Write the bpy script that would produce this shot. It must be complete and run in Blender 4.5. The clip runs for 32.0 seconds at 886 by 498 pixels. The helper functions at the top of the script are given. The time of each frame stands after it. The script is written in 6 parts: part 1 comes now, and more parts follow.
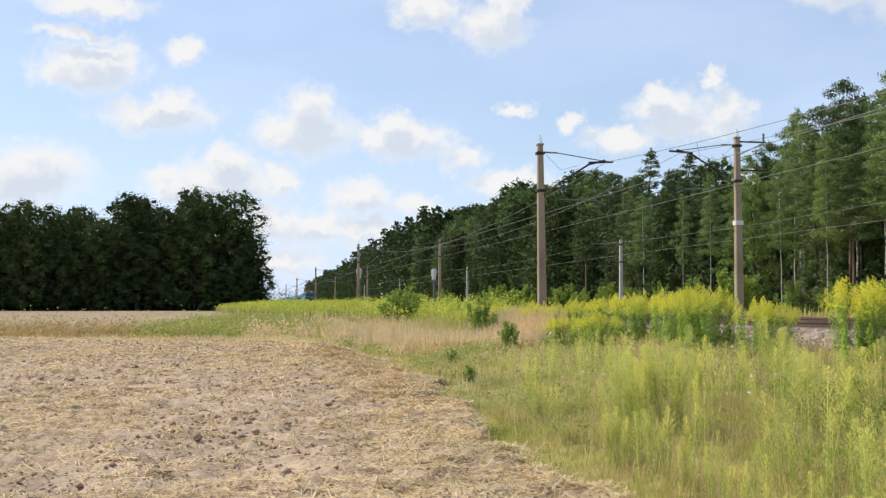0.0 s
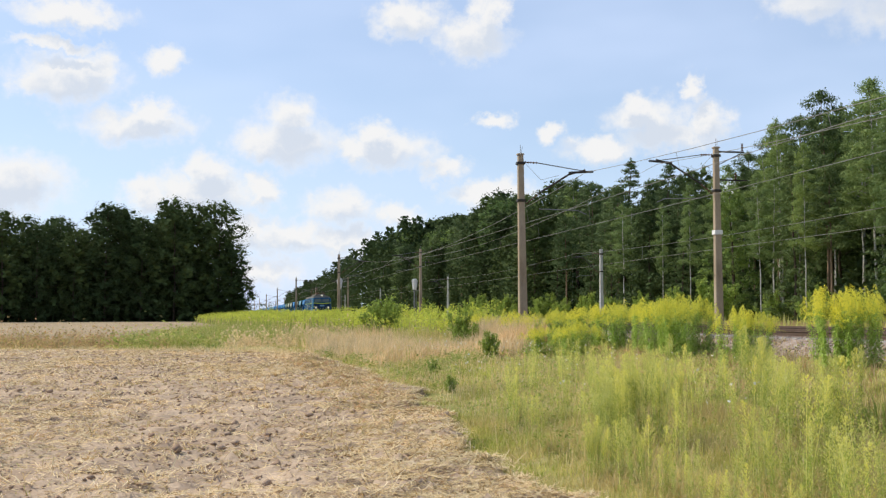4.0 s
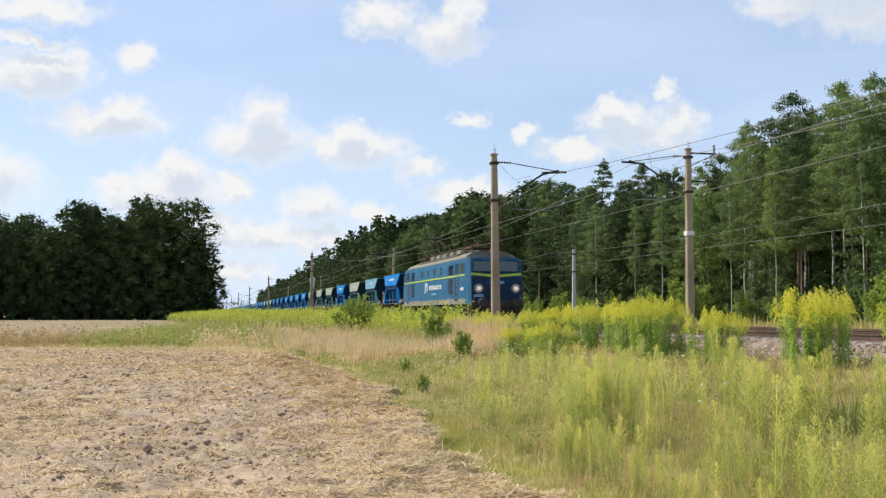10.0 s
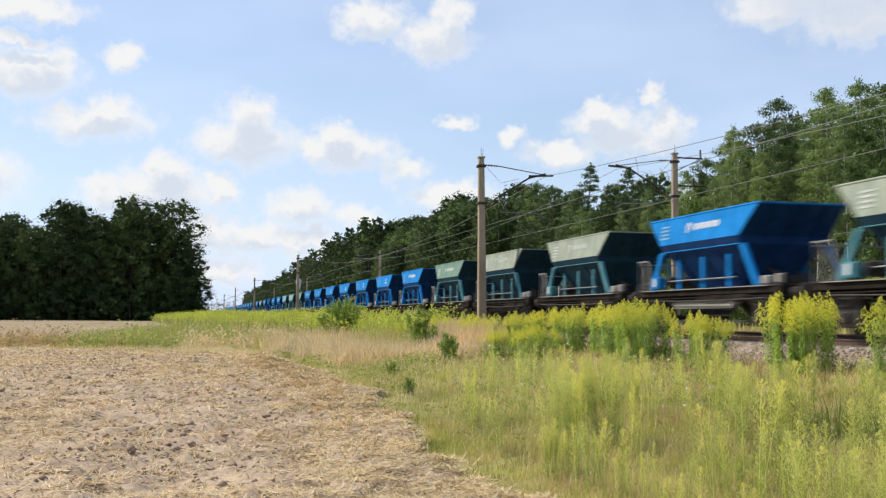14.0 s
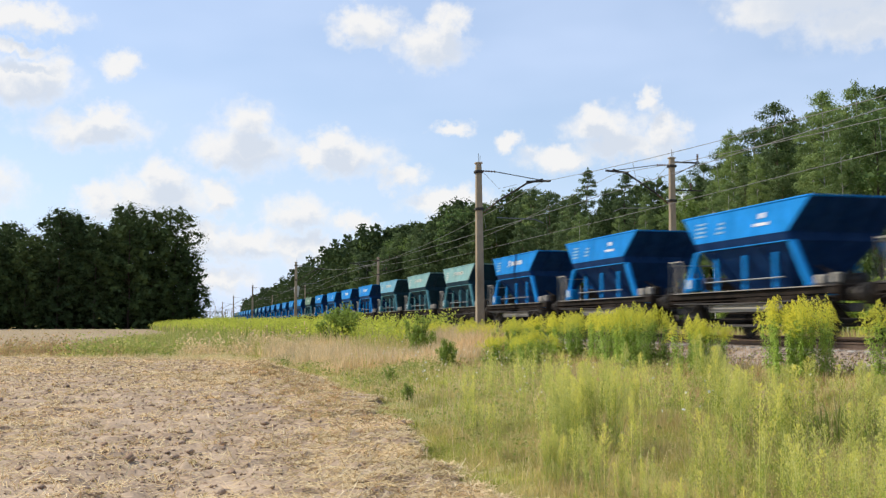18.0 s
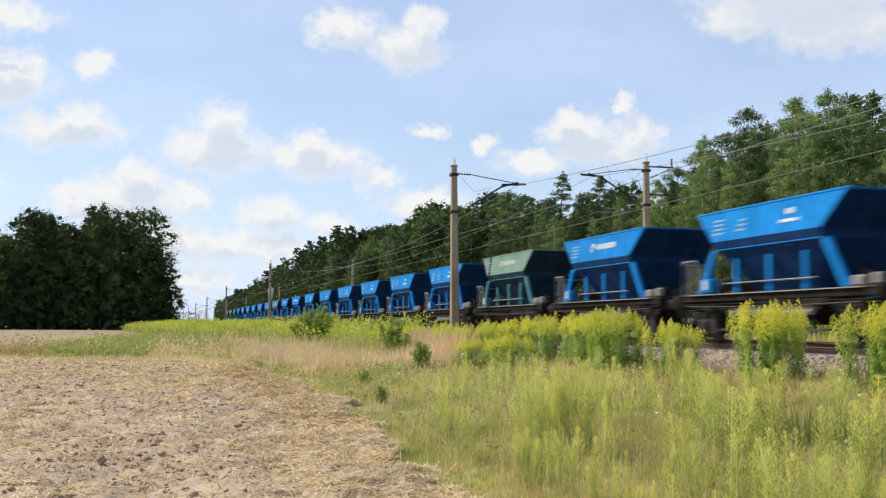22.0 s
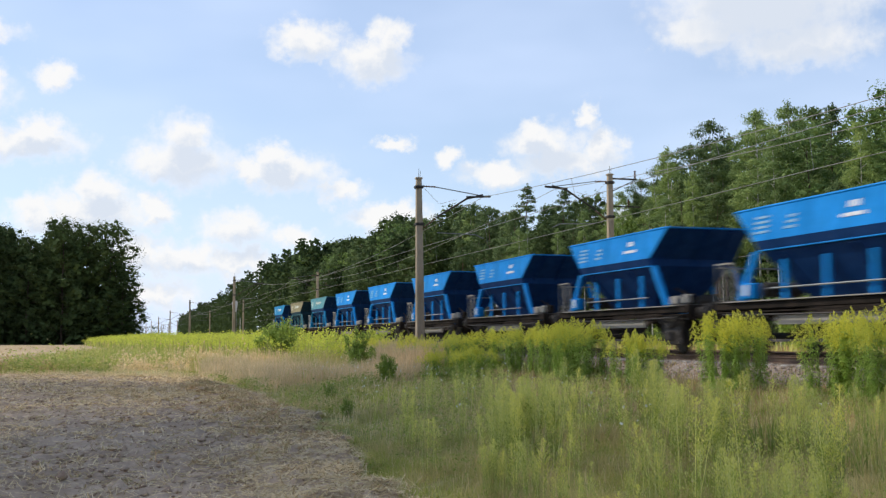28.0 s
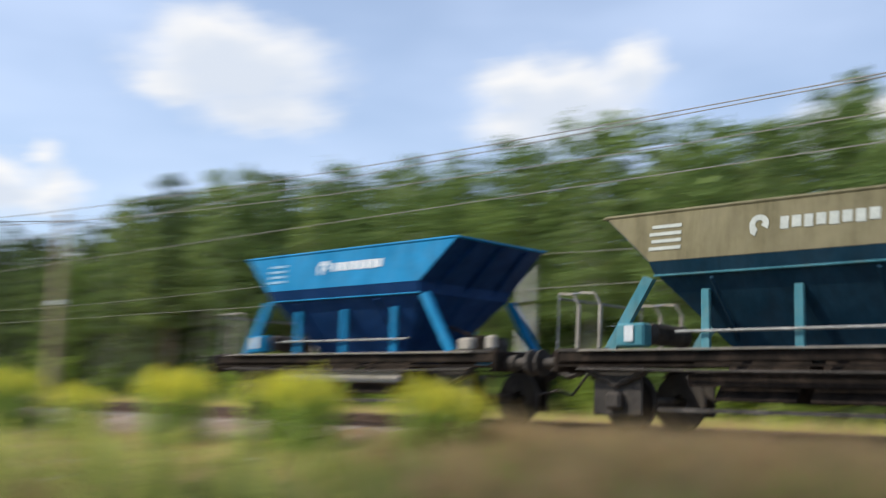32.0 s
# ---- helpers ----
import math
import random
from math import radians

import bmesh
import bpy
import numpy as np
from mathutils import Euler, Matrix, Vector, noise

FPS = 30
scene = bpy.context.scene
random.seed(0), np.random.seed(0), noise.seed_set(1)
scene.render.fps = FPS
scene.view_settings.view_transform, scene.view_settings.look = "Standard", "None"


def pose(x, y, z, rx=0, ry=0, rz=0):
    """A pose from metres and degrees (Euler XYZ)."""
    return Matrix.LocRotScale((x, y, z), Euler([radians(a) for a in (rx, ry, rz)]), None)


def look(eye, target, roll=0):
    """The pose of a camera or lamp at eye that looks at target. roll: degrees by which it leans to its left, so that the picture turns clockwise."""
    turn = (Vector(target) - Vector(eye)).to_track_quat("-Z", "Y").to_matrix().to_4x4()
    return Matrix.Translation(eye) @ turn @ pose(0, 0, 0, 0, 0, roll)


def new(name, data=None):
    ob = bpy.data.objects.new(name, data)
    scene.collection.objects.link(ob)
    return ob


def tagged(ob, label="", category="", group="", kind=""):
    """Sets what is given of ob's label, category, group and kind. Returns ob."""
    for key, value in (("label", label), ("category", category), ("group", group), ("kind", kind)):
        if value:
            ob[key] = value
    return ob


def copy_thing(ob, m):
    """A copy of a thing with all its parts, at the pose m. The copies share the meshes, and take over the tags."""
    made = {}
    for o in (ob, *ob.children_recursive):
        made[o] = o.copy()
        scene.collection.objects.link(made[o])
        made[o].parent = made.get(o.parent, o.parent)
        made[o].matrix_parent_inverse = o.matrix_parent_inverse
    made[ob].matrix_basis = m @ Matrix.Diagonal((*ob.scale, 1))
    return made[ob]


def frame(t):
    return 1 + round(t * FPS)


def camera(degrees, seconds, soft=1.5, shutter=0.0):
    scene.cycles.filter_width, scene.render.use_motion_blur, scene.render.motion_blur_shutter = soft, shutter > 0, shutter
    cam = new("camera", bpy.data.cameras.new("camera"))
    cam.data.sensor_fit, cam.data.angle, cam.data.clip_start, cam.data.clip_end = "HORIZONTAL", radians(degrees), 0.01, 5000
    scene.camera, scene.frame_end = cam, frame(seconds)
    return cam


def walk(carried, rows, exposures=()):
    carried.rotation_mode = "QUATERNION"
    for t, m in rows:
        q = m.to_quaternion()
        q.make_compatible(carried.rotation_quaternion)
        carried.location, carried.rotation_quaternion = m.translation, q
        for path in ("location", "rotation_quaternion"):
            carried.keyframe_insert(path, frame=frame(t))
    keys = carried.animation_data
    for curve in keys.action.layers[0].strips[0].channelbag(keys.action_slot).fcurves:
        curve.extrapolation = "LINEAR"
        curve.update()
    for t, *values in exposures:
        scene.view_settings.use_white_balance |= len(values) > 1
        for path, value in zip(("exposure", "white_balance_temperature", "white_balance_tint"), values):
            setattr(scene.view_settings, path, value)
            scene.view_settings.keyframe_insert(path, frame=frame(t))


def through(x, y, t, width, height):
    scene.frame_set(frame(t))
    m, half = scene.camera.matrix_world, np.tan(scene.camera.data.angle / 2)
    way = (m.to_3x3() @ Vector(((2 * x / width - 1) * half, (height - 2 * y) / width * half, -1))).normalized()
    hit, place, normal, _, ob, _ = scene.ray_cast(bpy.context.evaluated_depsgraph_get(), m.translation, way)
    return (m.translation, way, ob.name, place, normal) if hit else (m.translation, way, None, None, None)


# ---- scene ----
EYE = 1.65          # height of the lens over the field
RAIL = 1.25         # height of the rail heads over the field
NEAR, FAR = 14.9, 19.0   # middles of the two tracks, metres to the right of the camera
SPEED = 19.6       # metres a second
PITCH = 9.505        # from wagon to wagon


def aim(yaw, pitch, roll):
    """The camera's pose, from degrees to the left of the track's direction, up, and of lean."""
    return pose(0, 0, EYE, 0, 0, yaw) @ pose(0, 0, 0, 90 + pitch) @ pose(0, 0, 0, 0, 0, -roll)


cam = camera(44.85, 32.0, soft=1.3, shutter=0.6)
walk(cam, [(t, aim(a, b, c)) for t, a, b, c in (
    (0, -10.39, 3.04, -0), (0.5, -10.55, 3.08, 0.07), (1, -10.72, 2.98, 0.14), (1.5, -10.86, 3.09, -0), (2, -11.02, 3.06, 0.18),
    (2.5, -11.13, 3.31, 0.11), (4.5, -11.58, 3.59, 0.11), (5, -11.87, 3.64, -0.03), (5.5, -12.14, 3.71, 0.1), (6, -12.34, 3.58, -0.1),
    (6.5, -12.39, 3.25, -0.21), (7, -12.28, 3.06, -0.11), (7.5, -12.31, 3.14, -0.14), (8, -12.36, 3.27, 0.02), (8.5, -12.44, 3.37, -0.05),
    (9, -12.53, 3.48, -0.02), (9.5, -12.66, 3.52, -0.15), (10, -12.85, 3.54, -0.04), (10.5, -12.95, 3.56, 0.02), (11, -12.98, 3.51, 0.01),
    (11.5, -12.94, 3.49, -0.07), (12, -12.95, 3.31, -0.25), (12.5, -12.98, 3.46, -0.38), (13, -13.17, 3.48, -0.48), (13.5, -13.34, 3.64, -0.56),
    (14, -13.57, 3.68, -0.39), (14.5, -13.65, 3.79, -0.3), (16.5, -13.71, 3.84, 0.1), (17, -13.74, 3.91, 0.11), (17.5, -13.74, 3.88, 0.13),
    (18, -13.68, 4, 0.02), (18.5, -13.83, 4.2, 0.13), (19, -13.92, 4.16, 0.18), (19.5, -14, 4.01, 0.1), (20, -14.16, 4.06, -0.22),
    (20.5, -14.7, 4.34, -0.59), (21, -14.99, 4.29, -0.45), (21.5, -15.07, 4.37, -0.47), (22, -15.02, 4.14, -0.27), (22.5, -15.07, 4.2, -0.13),
    (23, -15.19, 4.07, -0.08), (23.5, -15.49, 4.15, -0.1), (24, -15.75, 4.27, 0.18), (24.5, -15.81, 4.39, 0.39), (26.5, -16.45, 4.45, 0.17),
    (27, -16.67, 4.58, 0.22), (27.5, -16.81, 4.62, 0.1), (28, -16.89, 4.8, 0.11), (28.5, -17.04, 5.05, -0.05), (29, -17.29, 5.18, 0),
    (29.5, -18.07, 5.22, 0.1), (30, -18.93, 5.3, 0.11), (30.5, -20.69, 5.65, 0.08), (31, -24.41, 5.92, -0.07), (31.5, -30.6, 6.19, -0.83),
    (31.6, -32.6, 6.31, -0.86), (31.7, -34.26, 6.41, -0.87), (31.8, -37.34, 6.73, -0.84), (31.9, -40.17, 7.2, -1.41), (32, -45.54, 8.01, -1.7),
)], exposures=[(0, 0.0), (24, 0.0), (27, 0.04), (30, 0.1), (32, 0.1)])

# ---- sky and sun ----
SUN_EL, SUN_AZ = 46.0, -58.0     # degrees up, and clockwise from the track's direction (minus: to the left)
sun_dir = Vector((math.sin(radians(SUN_AZ)) * math.cos(radians(SUN_EL)), math.cos(radians(SUN_AZ)) * math.cos(radians(SUN_EL)), math.sin(radians(SUN_EL))))
sun = new("sun", bpy.data.lights.new("sun", "SUN"))
sun.data.energy, sun.data.angle, sun.data.color = 4.7, radians(0.53), (1.0, 0.92, 0.78)
sun.matrix_world = look(sun_dir * 100, (0, 0, 0))

# cumulus puffs: degrees clockwise from the track's direction, degrees up, half width, half height
PUFFS_LEFT = [(-10.6, 6.7, 3.0, 1.7), (-11.9, 5.9, 2.4, 1.2), (-8.1, 11.9, 2.9, 1.4), (-6.9, 12.4, 1.5, 1.1), (-9.6, 11.5, 1.4, 0.8), (-4.7, 9.8, 3.3, 1.1),
              (-4.0, 10.5, 1.4, 0.8), (-3.2, 13.1, 1.3, 0.8), (-8.5, 13.6, 2.4, 0.4), (-8.0, 15.1, 3.3, 0.8), (-1.4, 6.5, 3.6, 1.3), (-1.1, 7.6, 1.5, 1.1),
              (-4.0, 6.3, 1.4, 1.1), (1.9, 6.6, 1.2, 0.9)]
PUFFS_MID = [(3.2, 9.2, 2.9, 1.5), (3.2, 10.5, 1.7, 1.2), (1.8, 9.0, 1.7, 1.1), (8.5, 8.8, 2.9, 1.2), (7.8, 9.5, 1.4, 0.9), (11.5, 7.9, 1.4, 0.8), (6.6, 8.8, 1.5, 0.8),
             (9.5, 15.7, 2.1, 1.1), (13.0, 14.8, 2.3, 1.3), (13.9, 15.7, 1.2, 1.2), (14.1, 10.4, 1.1, 0.5), (17.3, 9.8, 1.0, 0.6), (6.0, 5.8, 2.0, 1.1),
             (8.9, 5.3, 1.4, 0.8), (3.4, 4.2, 2.4, 1.1), (6.0, 4.0, 2.1, 0.9), (1.0, 4.5, 2.1, 1.1), (13.9, 6.5, 2.6, 0.8), (1.9, 2.4, 2.1, 0.9)]
PUFFS_RIGHT = [(22.3, 10.3, 2.3, 1.2), (21.7, 10.9, 1.1, 0.8), (24.7, 11.7, 0.7, 0.9), (25.4, 9.9, 1.4, 1.2), (19.9, 8.7, 2.4, 0.8), (23.4, 9.3, 2.7, 0.9),
               (34.0, 17.0, 5.7, 2.6), (32.8, 18.1, 3.6, 2.1), (35.6, 14.9, 3.9, 1.4), (30.9, 15.8, 2.7, 1.2), (51.9, 16.0, 4.5, 2.4), (49.3, 16.7, 2.4, 1.5),
               (55.7, 17.5, 1.8, 1.7), (49.9, 14.7, 3.3, 1.2), (27.3, 5.8, 2.7, 1.2), (68, 14, 5, 2), (82, 10, 6, 2)]
more = random.Random(4)
PUFFS_ROUND = [(a, more.uniform(7, 28), more.uniform(3, 7), more.uniform(1.5, 3)) for a in range(100, 340, 17)]


def make_world():
    world = bpy.data.worlds.new("sky")
    scene.world = world
    world.use_nodes = True
    nt = world.node_tree
    nt.nodes.clear()
    N, L = nt.nodes, nt.links

    def node(kind, **kw):
        n = N.new(kind)
        for k, v in kw.items():
            if k == "operation":
                n.operation = v
            elif k == "data_type":
                n.data_type = v
        return n

    def maths(op, a, b=None, c=None, clamp=False):
        n = node("ShaderNodeMath", operation=op)
        n.use_clamp = clamp
        for i, v in enumerate((a, b, c)):
            if v is None:
                continue
            if isinstance(v, (int, float)):
                n.inputs[i].default_value = v
            else:
                L.new(v, n.inputs[i])
        return n.outputs[0]

    coord = node("ShaderNodeTexCoord").outputs["Generated"]
    sep = node("ShaderNodeSeparateXYZ")
    L.new(coord, sep.inputs[0])
    az = maths("DEGREES", maths("ARCTAN2", sep.outputs[0], sep.outputs[1]))
    el = maths("DEGREES", maths("ARCSINE", sep.outputs[2]))
    comb = node("ShaderNodeCombineXYZ")
    L.new(az, comb.inputs[0])
    L.new(el, comb.inputs[1])
    place = comb.outputs[0]
    # ragged edges: the place is shifted by noise at two sizes
    ripple = node("ShaderNodeTexNoise")
    L.new(place, ripple.inputs["Vector"])
    ripple.inputs["Scale"].default_value, ripple.inputs["Detail"].default_value, ripple.inputs["Roughness"].default_value = 0.75, 7, 0.62
    mid = node("ShaderNodeVectorMath", operation="SUBTRACT")
    L.new(ripple.outputs["Color"], mid.inputs[0])
    mid.inputs[1].default_value = (0.5, 0.5, 0.5)
    bent = node("ShaderNodeVectorMath", operation="MULTIPLY_ADD")
    L.new(mid.outputs[0], bent.inputs[0])
    bent.inputs[1].default_value = (2.9, 2.3, 0)
    L.new(place, bent.inputs[2])

    def cover(at):
        best = None
        for a, e, w, h in PUFFS_LEFT + PUFFS_MID + PUFFS_RIGHT + PUFFS_ROUND:
            if a > 180:
                a -= 360
            v = node("ShaderNodeVectorMath", operation="MULTIPLY_ADD")
            L.new(at, v.inputs[0])
            v.inputs[1].default_value = (1 / w, 1 / h, 0)
            v.inputs[2].default_value = (-a / w, -e / h, 0)
            d = node("ShaderNodeVectorMath", operation="LENGTH")
            L.new(v.outputs[0], d.inputs[0])
            best = d.outputs["Value"] if best is None else maths("MINIMUM", best, d.outputs["Value"])
        return best

    near = cover(bent.outputs[0])
    up = node("ShaderNodeVectorMath", operation="ADD")
    L.new(bent.outputs[0], up.inputs[0])
    up.inputs[1].default_value = (-0.35, 1.0, 0)
    above = cover(up.outputs[0])

    def ramp(v, a, b, to0, to1):
        n = node("ShaderNodeMapRange")
        n.interpolation_type = "SMOOTHSTEP"
        L.new(v, n.inputs[0])
        for i, x in enumerate((a, b, to0, to1)):
            n.inputs[1 + i].default_value = x
        return n.outputs[0]

    fine = node("ShaderNodeTexNoise")
    L.new(place, fine.inputs["Vector"])
    fine.inputs["Scale"].default_value, fine.inputs["Detail"].default_value = 1.6, 6
    rough = maths("MULTIPLY_ADD", fine.outputs[0], 0.55, -0.27)
    alpha = ramp(maths("ADD", near, rough), 0.38, 1.28, 1.0, 0.0)
    # grey undersides where the cloud goes on above
    body = maths("MULTIPLY", ramp(above, 0.35, 1.05, 1.0, 0.0), ramp(near, 0.45, 1.1, 1.0, 0.2))
    veil = node("ShaderNodeTexNoise")
    vm = node("ShaderNodeVectorMath", operation="MULTIPLY")
    L.new(place, vm.inputs[0])
    vm.inputs[1].default_value = (0.06, 0.16, 1)
    L.new(vm.outputs[0], veil.inputs["Vector"])
    veil.inputs["Scale"].default_value, veil.inputs["Detail"].default_value = 1.0, 3
    thin = maths("MULTIPLY", ramp(veil.outputs[0], 0.25, 0.8, 0.34, 0.70), ramp(el, 10, 60, 1.0, 0.4))
    low = ramp(el, 0.0, 14.0, 0.85, 0.1)
    haze = maths("MAXIMUM", thin, low)

    sky = node("ShaderNodeTexSky")
    sky.sky_type = "NISHITA"
    sky.sun_disc = False
    sky.sun_elevation, sky.sun_rotation = radians(SUN_EL), radians(SUN_AZ)
    sky.altitude, sky.air_density, sky.dust_density, sky.ozone_density = 100, 1.0, 0.8, 2.5

    def mix(fac, a, b):
        n = node("ShaderNodeMix")
        n.data_type = "RGBA"
        L.new(fac, n.inputs[0])
        for i, v in ((6, a), (7, b)):
            if isinstance(v, tuple):
                n.inputs[i].default_value = v
            else:
                L.new(v, n.inputs[i])
        return n.outputs[2]

    hazy = mix(haze, sky.outputs[0], (4.95, 5.85, 7.65, 1))
    cloud = mix(body, (6.4, 6.35, 6.3, 1), (4.75, 5.15, 5.8, 1))
    colour = mix(maths("MULTIPLY", alpha, 0.95), hazy, cloud)
    back = node("ShaderNodeBackground")
    back.inputs["Strength"].default_value = 0.145
    L.new(colour, back.inputs["Color"])
    L.new(back.outputs[0], node("ShaderNodeOutputWorld").inputs["Surface"])


make_world()


# ---- materials ----
def material(name, rough=0.8, metal=0.0, spec=0.3):
    m = bpy.data.materials.new(name)
    m.use_nodes = True
    b = m.node_tree.nodes["Principled BSDF"]
    b.inputs["Roughness"].default_value, b.inputs["Metallic"].default_value = rough, metal
    b.inputs["Specular IOR Level"].default_value = spec
    return m, m.node_tree.nodes, m.node_tree.links, b


def link_noise(N, L, scale, detail=4, rough=0.6, stretch=None, source="Object"):
    t = N.new("ShaderNodeTexCoord")
    v = t.outputs[source]
    if stretch:
        mp = N.new("ShaderNodeMapping")
        mp.inputs["Scale"].default_value = stretch
        L.new(v, mp.inputs[0])
        v = mp.outputs[0]
    n = N.new("ShaderNodeTexNoise")
    n.inputs["Scale"].default_value, n.inputs["Detail"].default_value, n.inputs["Roughness"].default_value = scale, detail, rough
    L.new(v, n.inputs["Vector"])
    return n.outputs["Fac"]


def stops(N, L, fac, rows):
    r = N.new("ShaderNodeValToRGB")
    e = r.color_ramp.elements
    while len(e) < len(rows):
        e.new(0.5)
    for el, (p, c) in zip(e, rows):
        el.position, el.color = p, (*c, 1)
    L.new(fac, r.inputs[0])
    return r.outputs[0]


def blend(N, L, fac, a, b, kind="MIX"):
    n = N.new("ShaderNodeMix")
    n.data_type, n.blend_type = "RGBA", kind
    for i, v in ((0, fac), (6, a), (7, b)):
        if isinstance(v, (int, float)):
            n.inputs[i].default_value = v
        elif isinstance(v, tuple):
            n.inputs[i].default_value = (*v, 1)
        else:
            L.new(v, n.inputs[i])
    return n.outputs[2]


def relief(N, L, b, height, strength=0.4, distance=0.02):
    n = N.new("ShaderNodeBump")
    n.inputs["Strength"].default_value, n.inputs["Distance"].default_value = strength, distance
    L.new(height, n.inputs["Height"])
    L.new(n.outputs[0], b.inputs["Normal"])


def mottled(name, colours, scale=6.0, rough=0.8, metal=0.0, bump=0.2, spec=0.3, fine=40.0, vary=0.0, stretch=None, source="Object"):
    """A surface with stains at one size and grain at another; vary: change from object to object."""
    m, N, L, b = material(name, rough, metal, spec)
    big = link_noise(N, L, scale, 5, 0.6, stretch, source)
    k = len(colours)
    c = stops(N, L, big, [(0.3 + 0.4 * i / max(1, k - 1), col) for i, col in enumerate(colours)])
    grain = link_noise(N, L, fine, 3, 0.7, stretch, source)
    c = blend(N, L, 0.35, c, stops(N, L, grain, [(0.3, tuple(0.55 for _ in range(3))), (0.7, (1.25, 1.25, 1.25))]), "MULTIPLY")
    if vary:
        info = N.new("ShaderNodeObjectInfo")
        c = blend(N, L, vary, c, stops(N, L, info.outputs["Random"], [(0.0, (0.55, 0.55, 0.55)), (1.0, (1.35, 1.3, 1.25))]), "MULTIPLY")
    L.new(c, b.inputs["Base Color"])
    if bump:
        relief(N, L, b, grain, bump)
    return m


def leafy(name, colours, through=0.25, rough=0.55, tree_vary=0.5, dry=None, lump=0.0):
    """Leaves, needles and blades: each its own tint, some light through them."""
    m, N, L, b = material(name, rough, 0, 0.25)
    g = N.new("ShaderNodeNewGeometry")
    k = len(colours)
    c = stops(N, L, g.outputs["Random Per Island"], [(i / max(1, k - 1), col) for i, col in enumerate(colours)])
    info = N.new("ShaderNodeObjectInfo")
    c = blend(N, L, tree_vary, c, stops(N, L, info.outputs["Random"], [(0.0, (0.6, 0.66, 0.6)), (0.5, (1.0, 1.0, 0.9)), (1.0, (1.4, 1.3, 0.95))]), "MULTIPLY")
    patch = link_noise(N, L, 0.35, 3, 0.6)
    c = blend(N, L, 0.5, c, stops(N, L, patch, [(0.35, (0.7, 0.75, 0.7)), (0.65, (1.25, 1.2, 1.1))]), "MULTIPLY")
    if lump:
        c = blend(N, L, lump, c, stops(N, L, link_noise(N, L, 1.7, 3, 0.6), [(0.35, (0.5, 0.56, 0.5)), (0.65, (1.25, 1.22, 1.2))]), "MULTIPLY")
    if dry:
        c = blend(N, L, stops(N, L, link_noise(N, L, 0.55, 4, 0.65), [(0.40, (0, 0, 0)), (0.64, (0.7, 0.7, 0.7))]), c, dry)
    L.new(c, b.inputs["Base Color"])
    t = N.new("ShaderNodeBsdfTranslucent")
    L.new(c, t.inputs["Color"])
    mixer = N.new("ShaderNodeMixShader")
    mixer.inputs[0].default_value = through
    L.new(b.outputs[0], mixer.inputs[1])
    L.new(t.outputs[0], mixer.inputs[2])
    L.new(mixer.outputs[0], N["Material Output"].inputs["Surface"])
    return m


def painted(name, colour, dirt=(0.12, 0.1, 0.08), dirty=0.35, rough=0.45, streak=(0.6, 0.6, 3.0)):
    """Weathered vehicle paint: dust in patches, streaks running down, slight fading."""
    m, N, L, b = material(name, rough + 0.15, 0.0, 0.1)
    a = link_noise(N, L, 1.4, 5, 0.65)
    s = link_noise(N, L, 5.0, 4, 0.6, (1.0, 1.0, 0.12))
    fade = stops(N, L, a, [(0.3, tuple(0.8 * v for v in colour)), (0.7, tuple(min(1, 1.12 * v + 0.01) for v in colour))])
    c = blend(N, L, 0.5, fade, stops(N, L, s, [(0.35, (0.62, 0.62, 0.62)), (0.6, (1.08, 1.08, 1.08))]), "MULTIPLY")
    f = N.new("ShaderNodeMath")
    f.operation = "MULTIPLY"
    f.use_clamp = True
    L.new(stops(N, L, link_noise(N, L, 2.6, 6, 0.7), [(0.45, (0, 0, 0)), (0.72, (1, 1, 1))]), f.inputs[0])
    f.inputs[1].default_value = dirty
    c = blend(N, L, f.outputs[0], c, dirt)
    info = N.new("ShaderNodeObjectInfo")
    c = blend(N, L, 0.25, c, stops(N, L, info.outputs["Random"], [(0.0, (0.75, 0.78, 0.8)), (1.0, (1.25, 1.2, 1.15))]), "MULTIPLY")
    L.new(c, b.inputs["Base Color"])
    relief(N, L, b, link_noise(N, L, 60, 2), 0.08, 0.004)
    return m


SOIL = mottled("field_soil", [(0.28, 0.205, 0.145), (0.42, 0.32, 0.23), (0.52, 0.40, 0.29)], 1.3, 0.95, 0, 1.0, 0.1, 14.0)
CLOD = mottled("soil_clod", [(0.37, 0.24, 0.16), (0.48, 0.35, 0.25), (0.55, 0.42, 0.31)], 3.0, 0.95, 0, 0.5, 0.1, 30.0, 0.5)
STRAW = leafy("straw", [(0.66, 0.49, 0.26), (0.76, 0.61, 0.37), (0.52, 0.37, 0.18), (0.80, 0.68, 0.46)], 0.15, 0.6, 0.0)
TURF = mottled("turf", [(0.20, 0.21, 0.06), (0.33, 0.30, 0.11), (0.42, 0.35, 0.16)], 0.35, 0.95, 0, 0.6, 0.1, 9.0)
STUBBLE = mottled("stubble_field", [(0.31, 0.235, 0.15), (0.38, 0.30, 0.195)], 0.08, 0.95, 0, 0.4, 0.1, 3.0)
BALLAST = mottled("ballast", [(0.19, 0.145, 0.115), (0.33, 0.27, 0.225), (0.43, 0.37, 0.32)], 5.0, 0.95, 0, 0.8, 0.15, 18.0, 0.5)
RAILSTEEL = mottled("rail_steel", [(0.10, 0.065, 0.045), (0.16, 0.11, 0.085)], 3.0, 0.6, 0.5, 0.2, 0.4, 40.0)
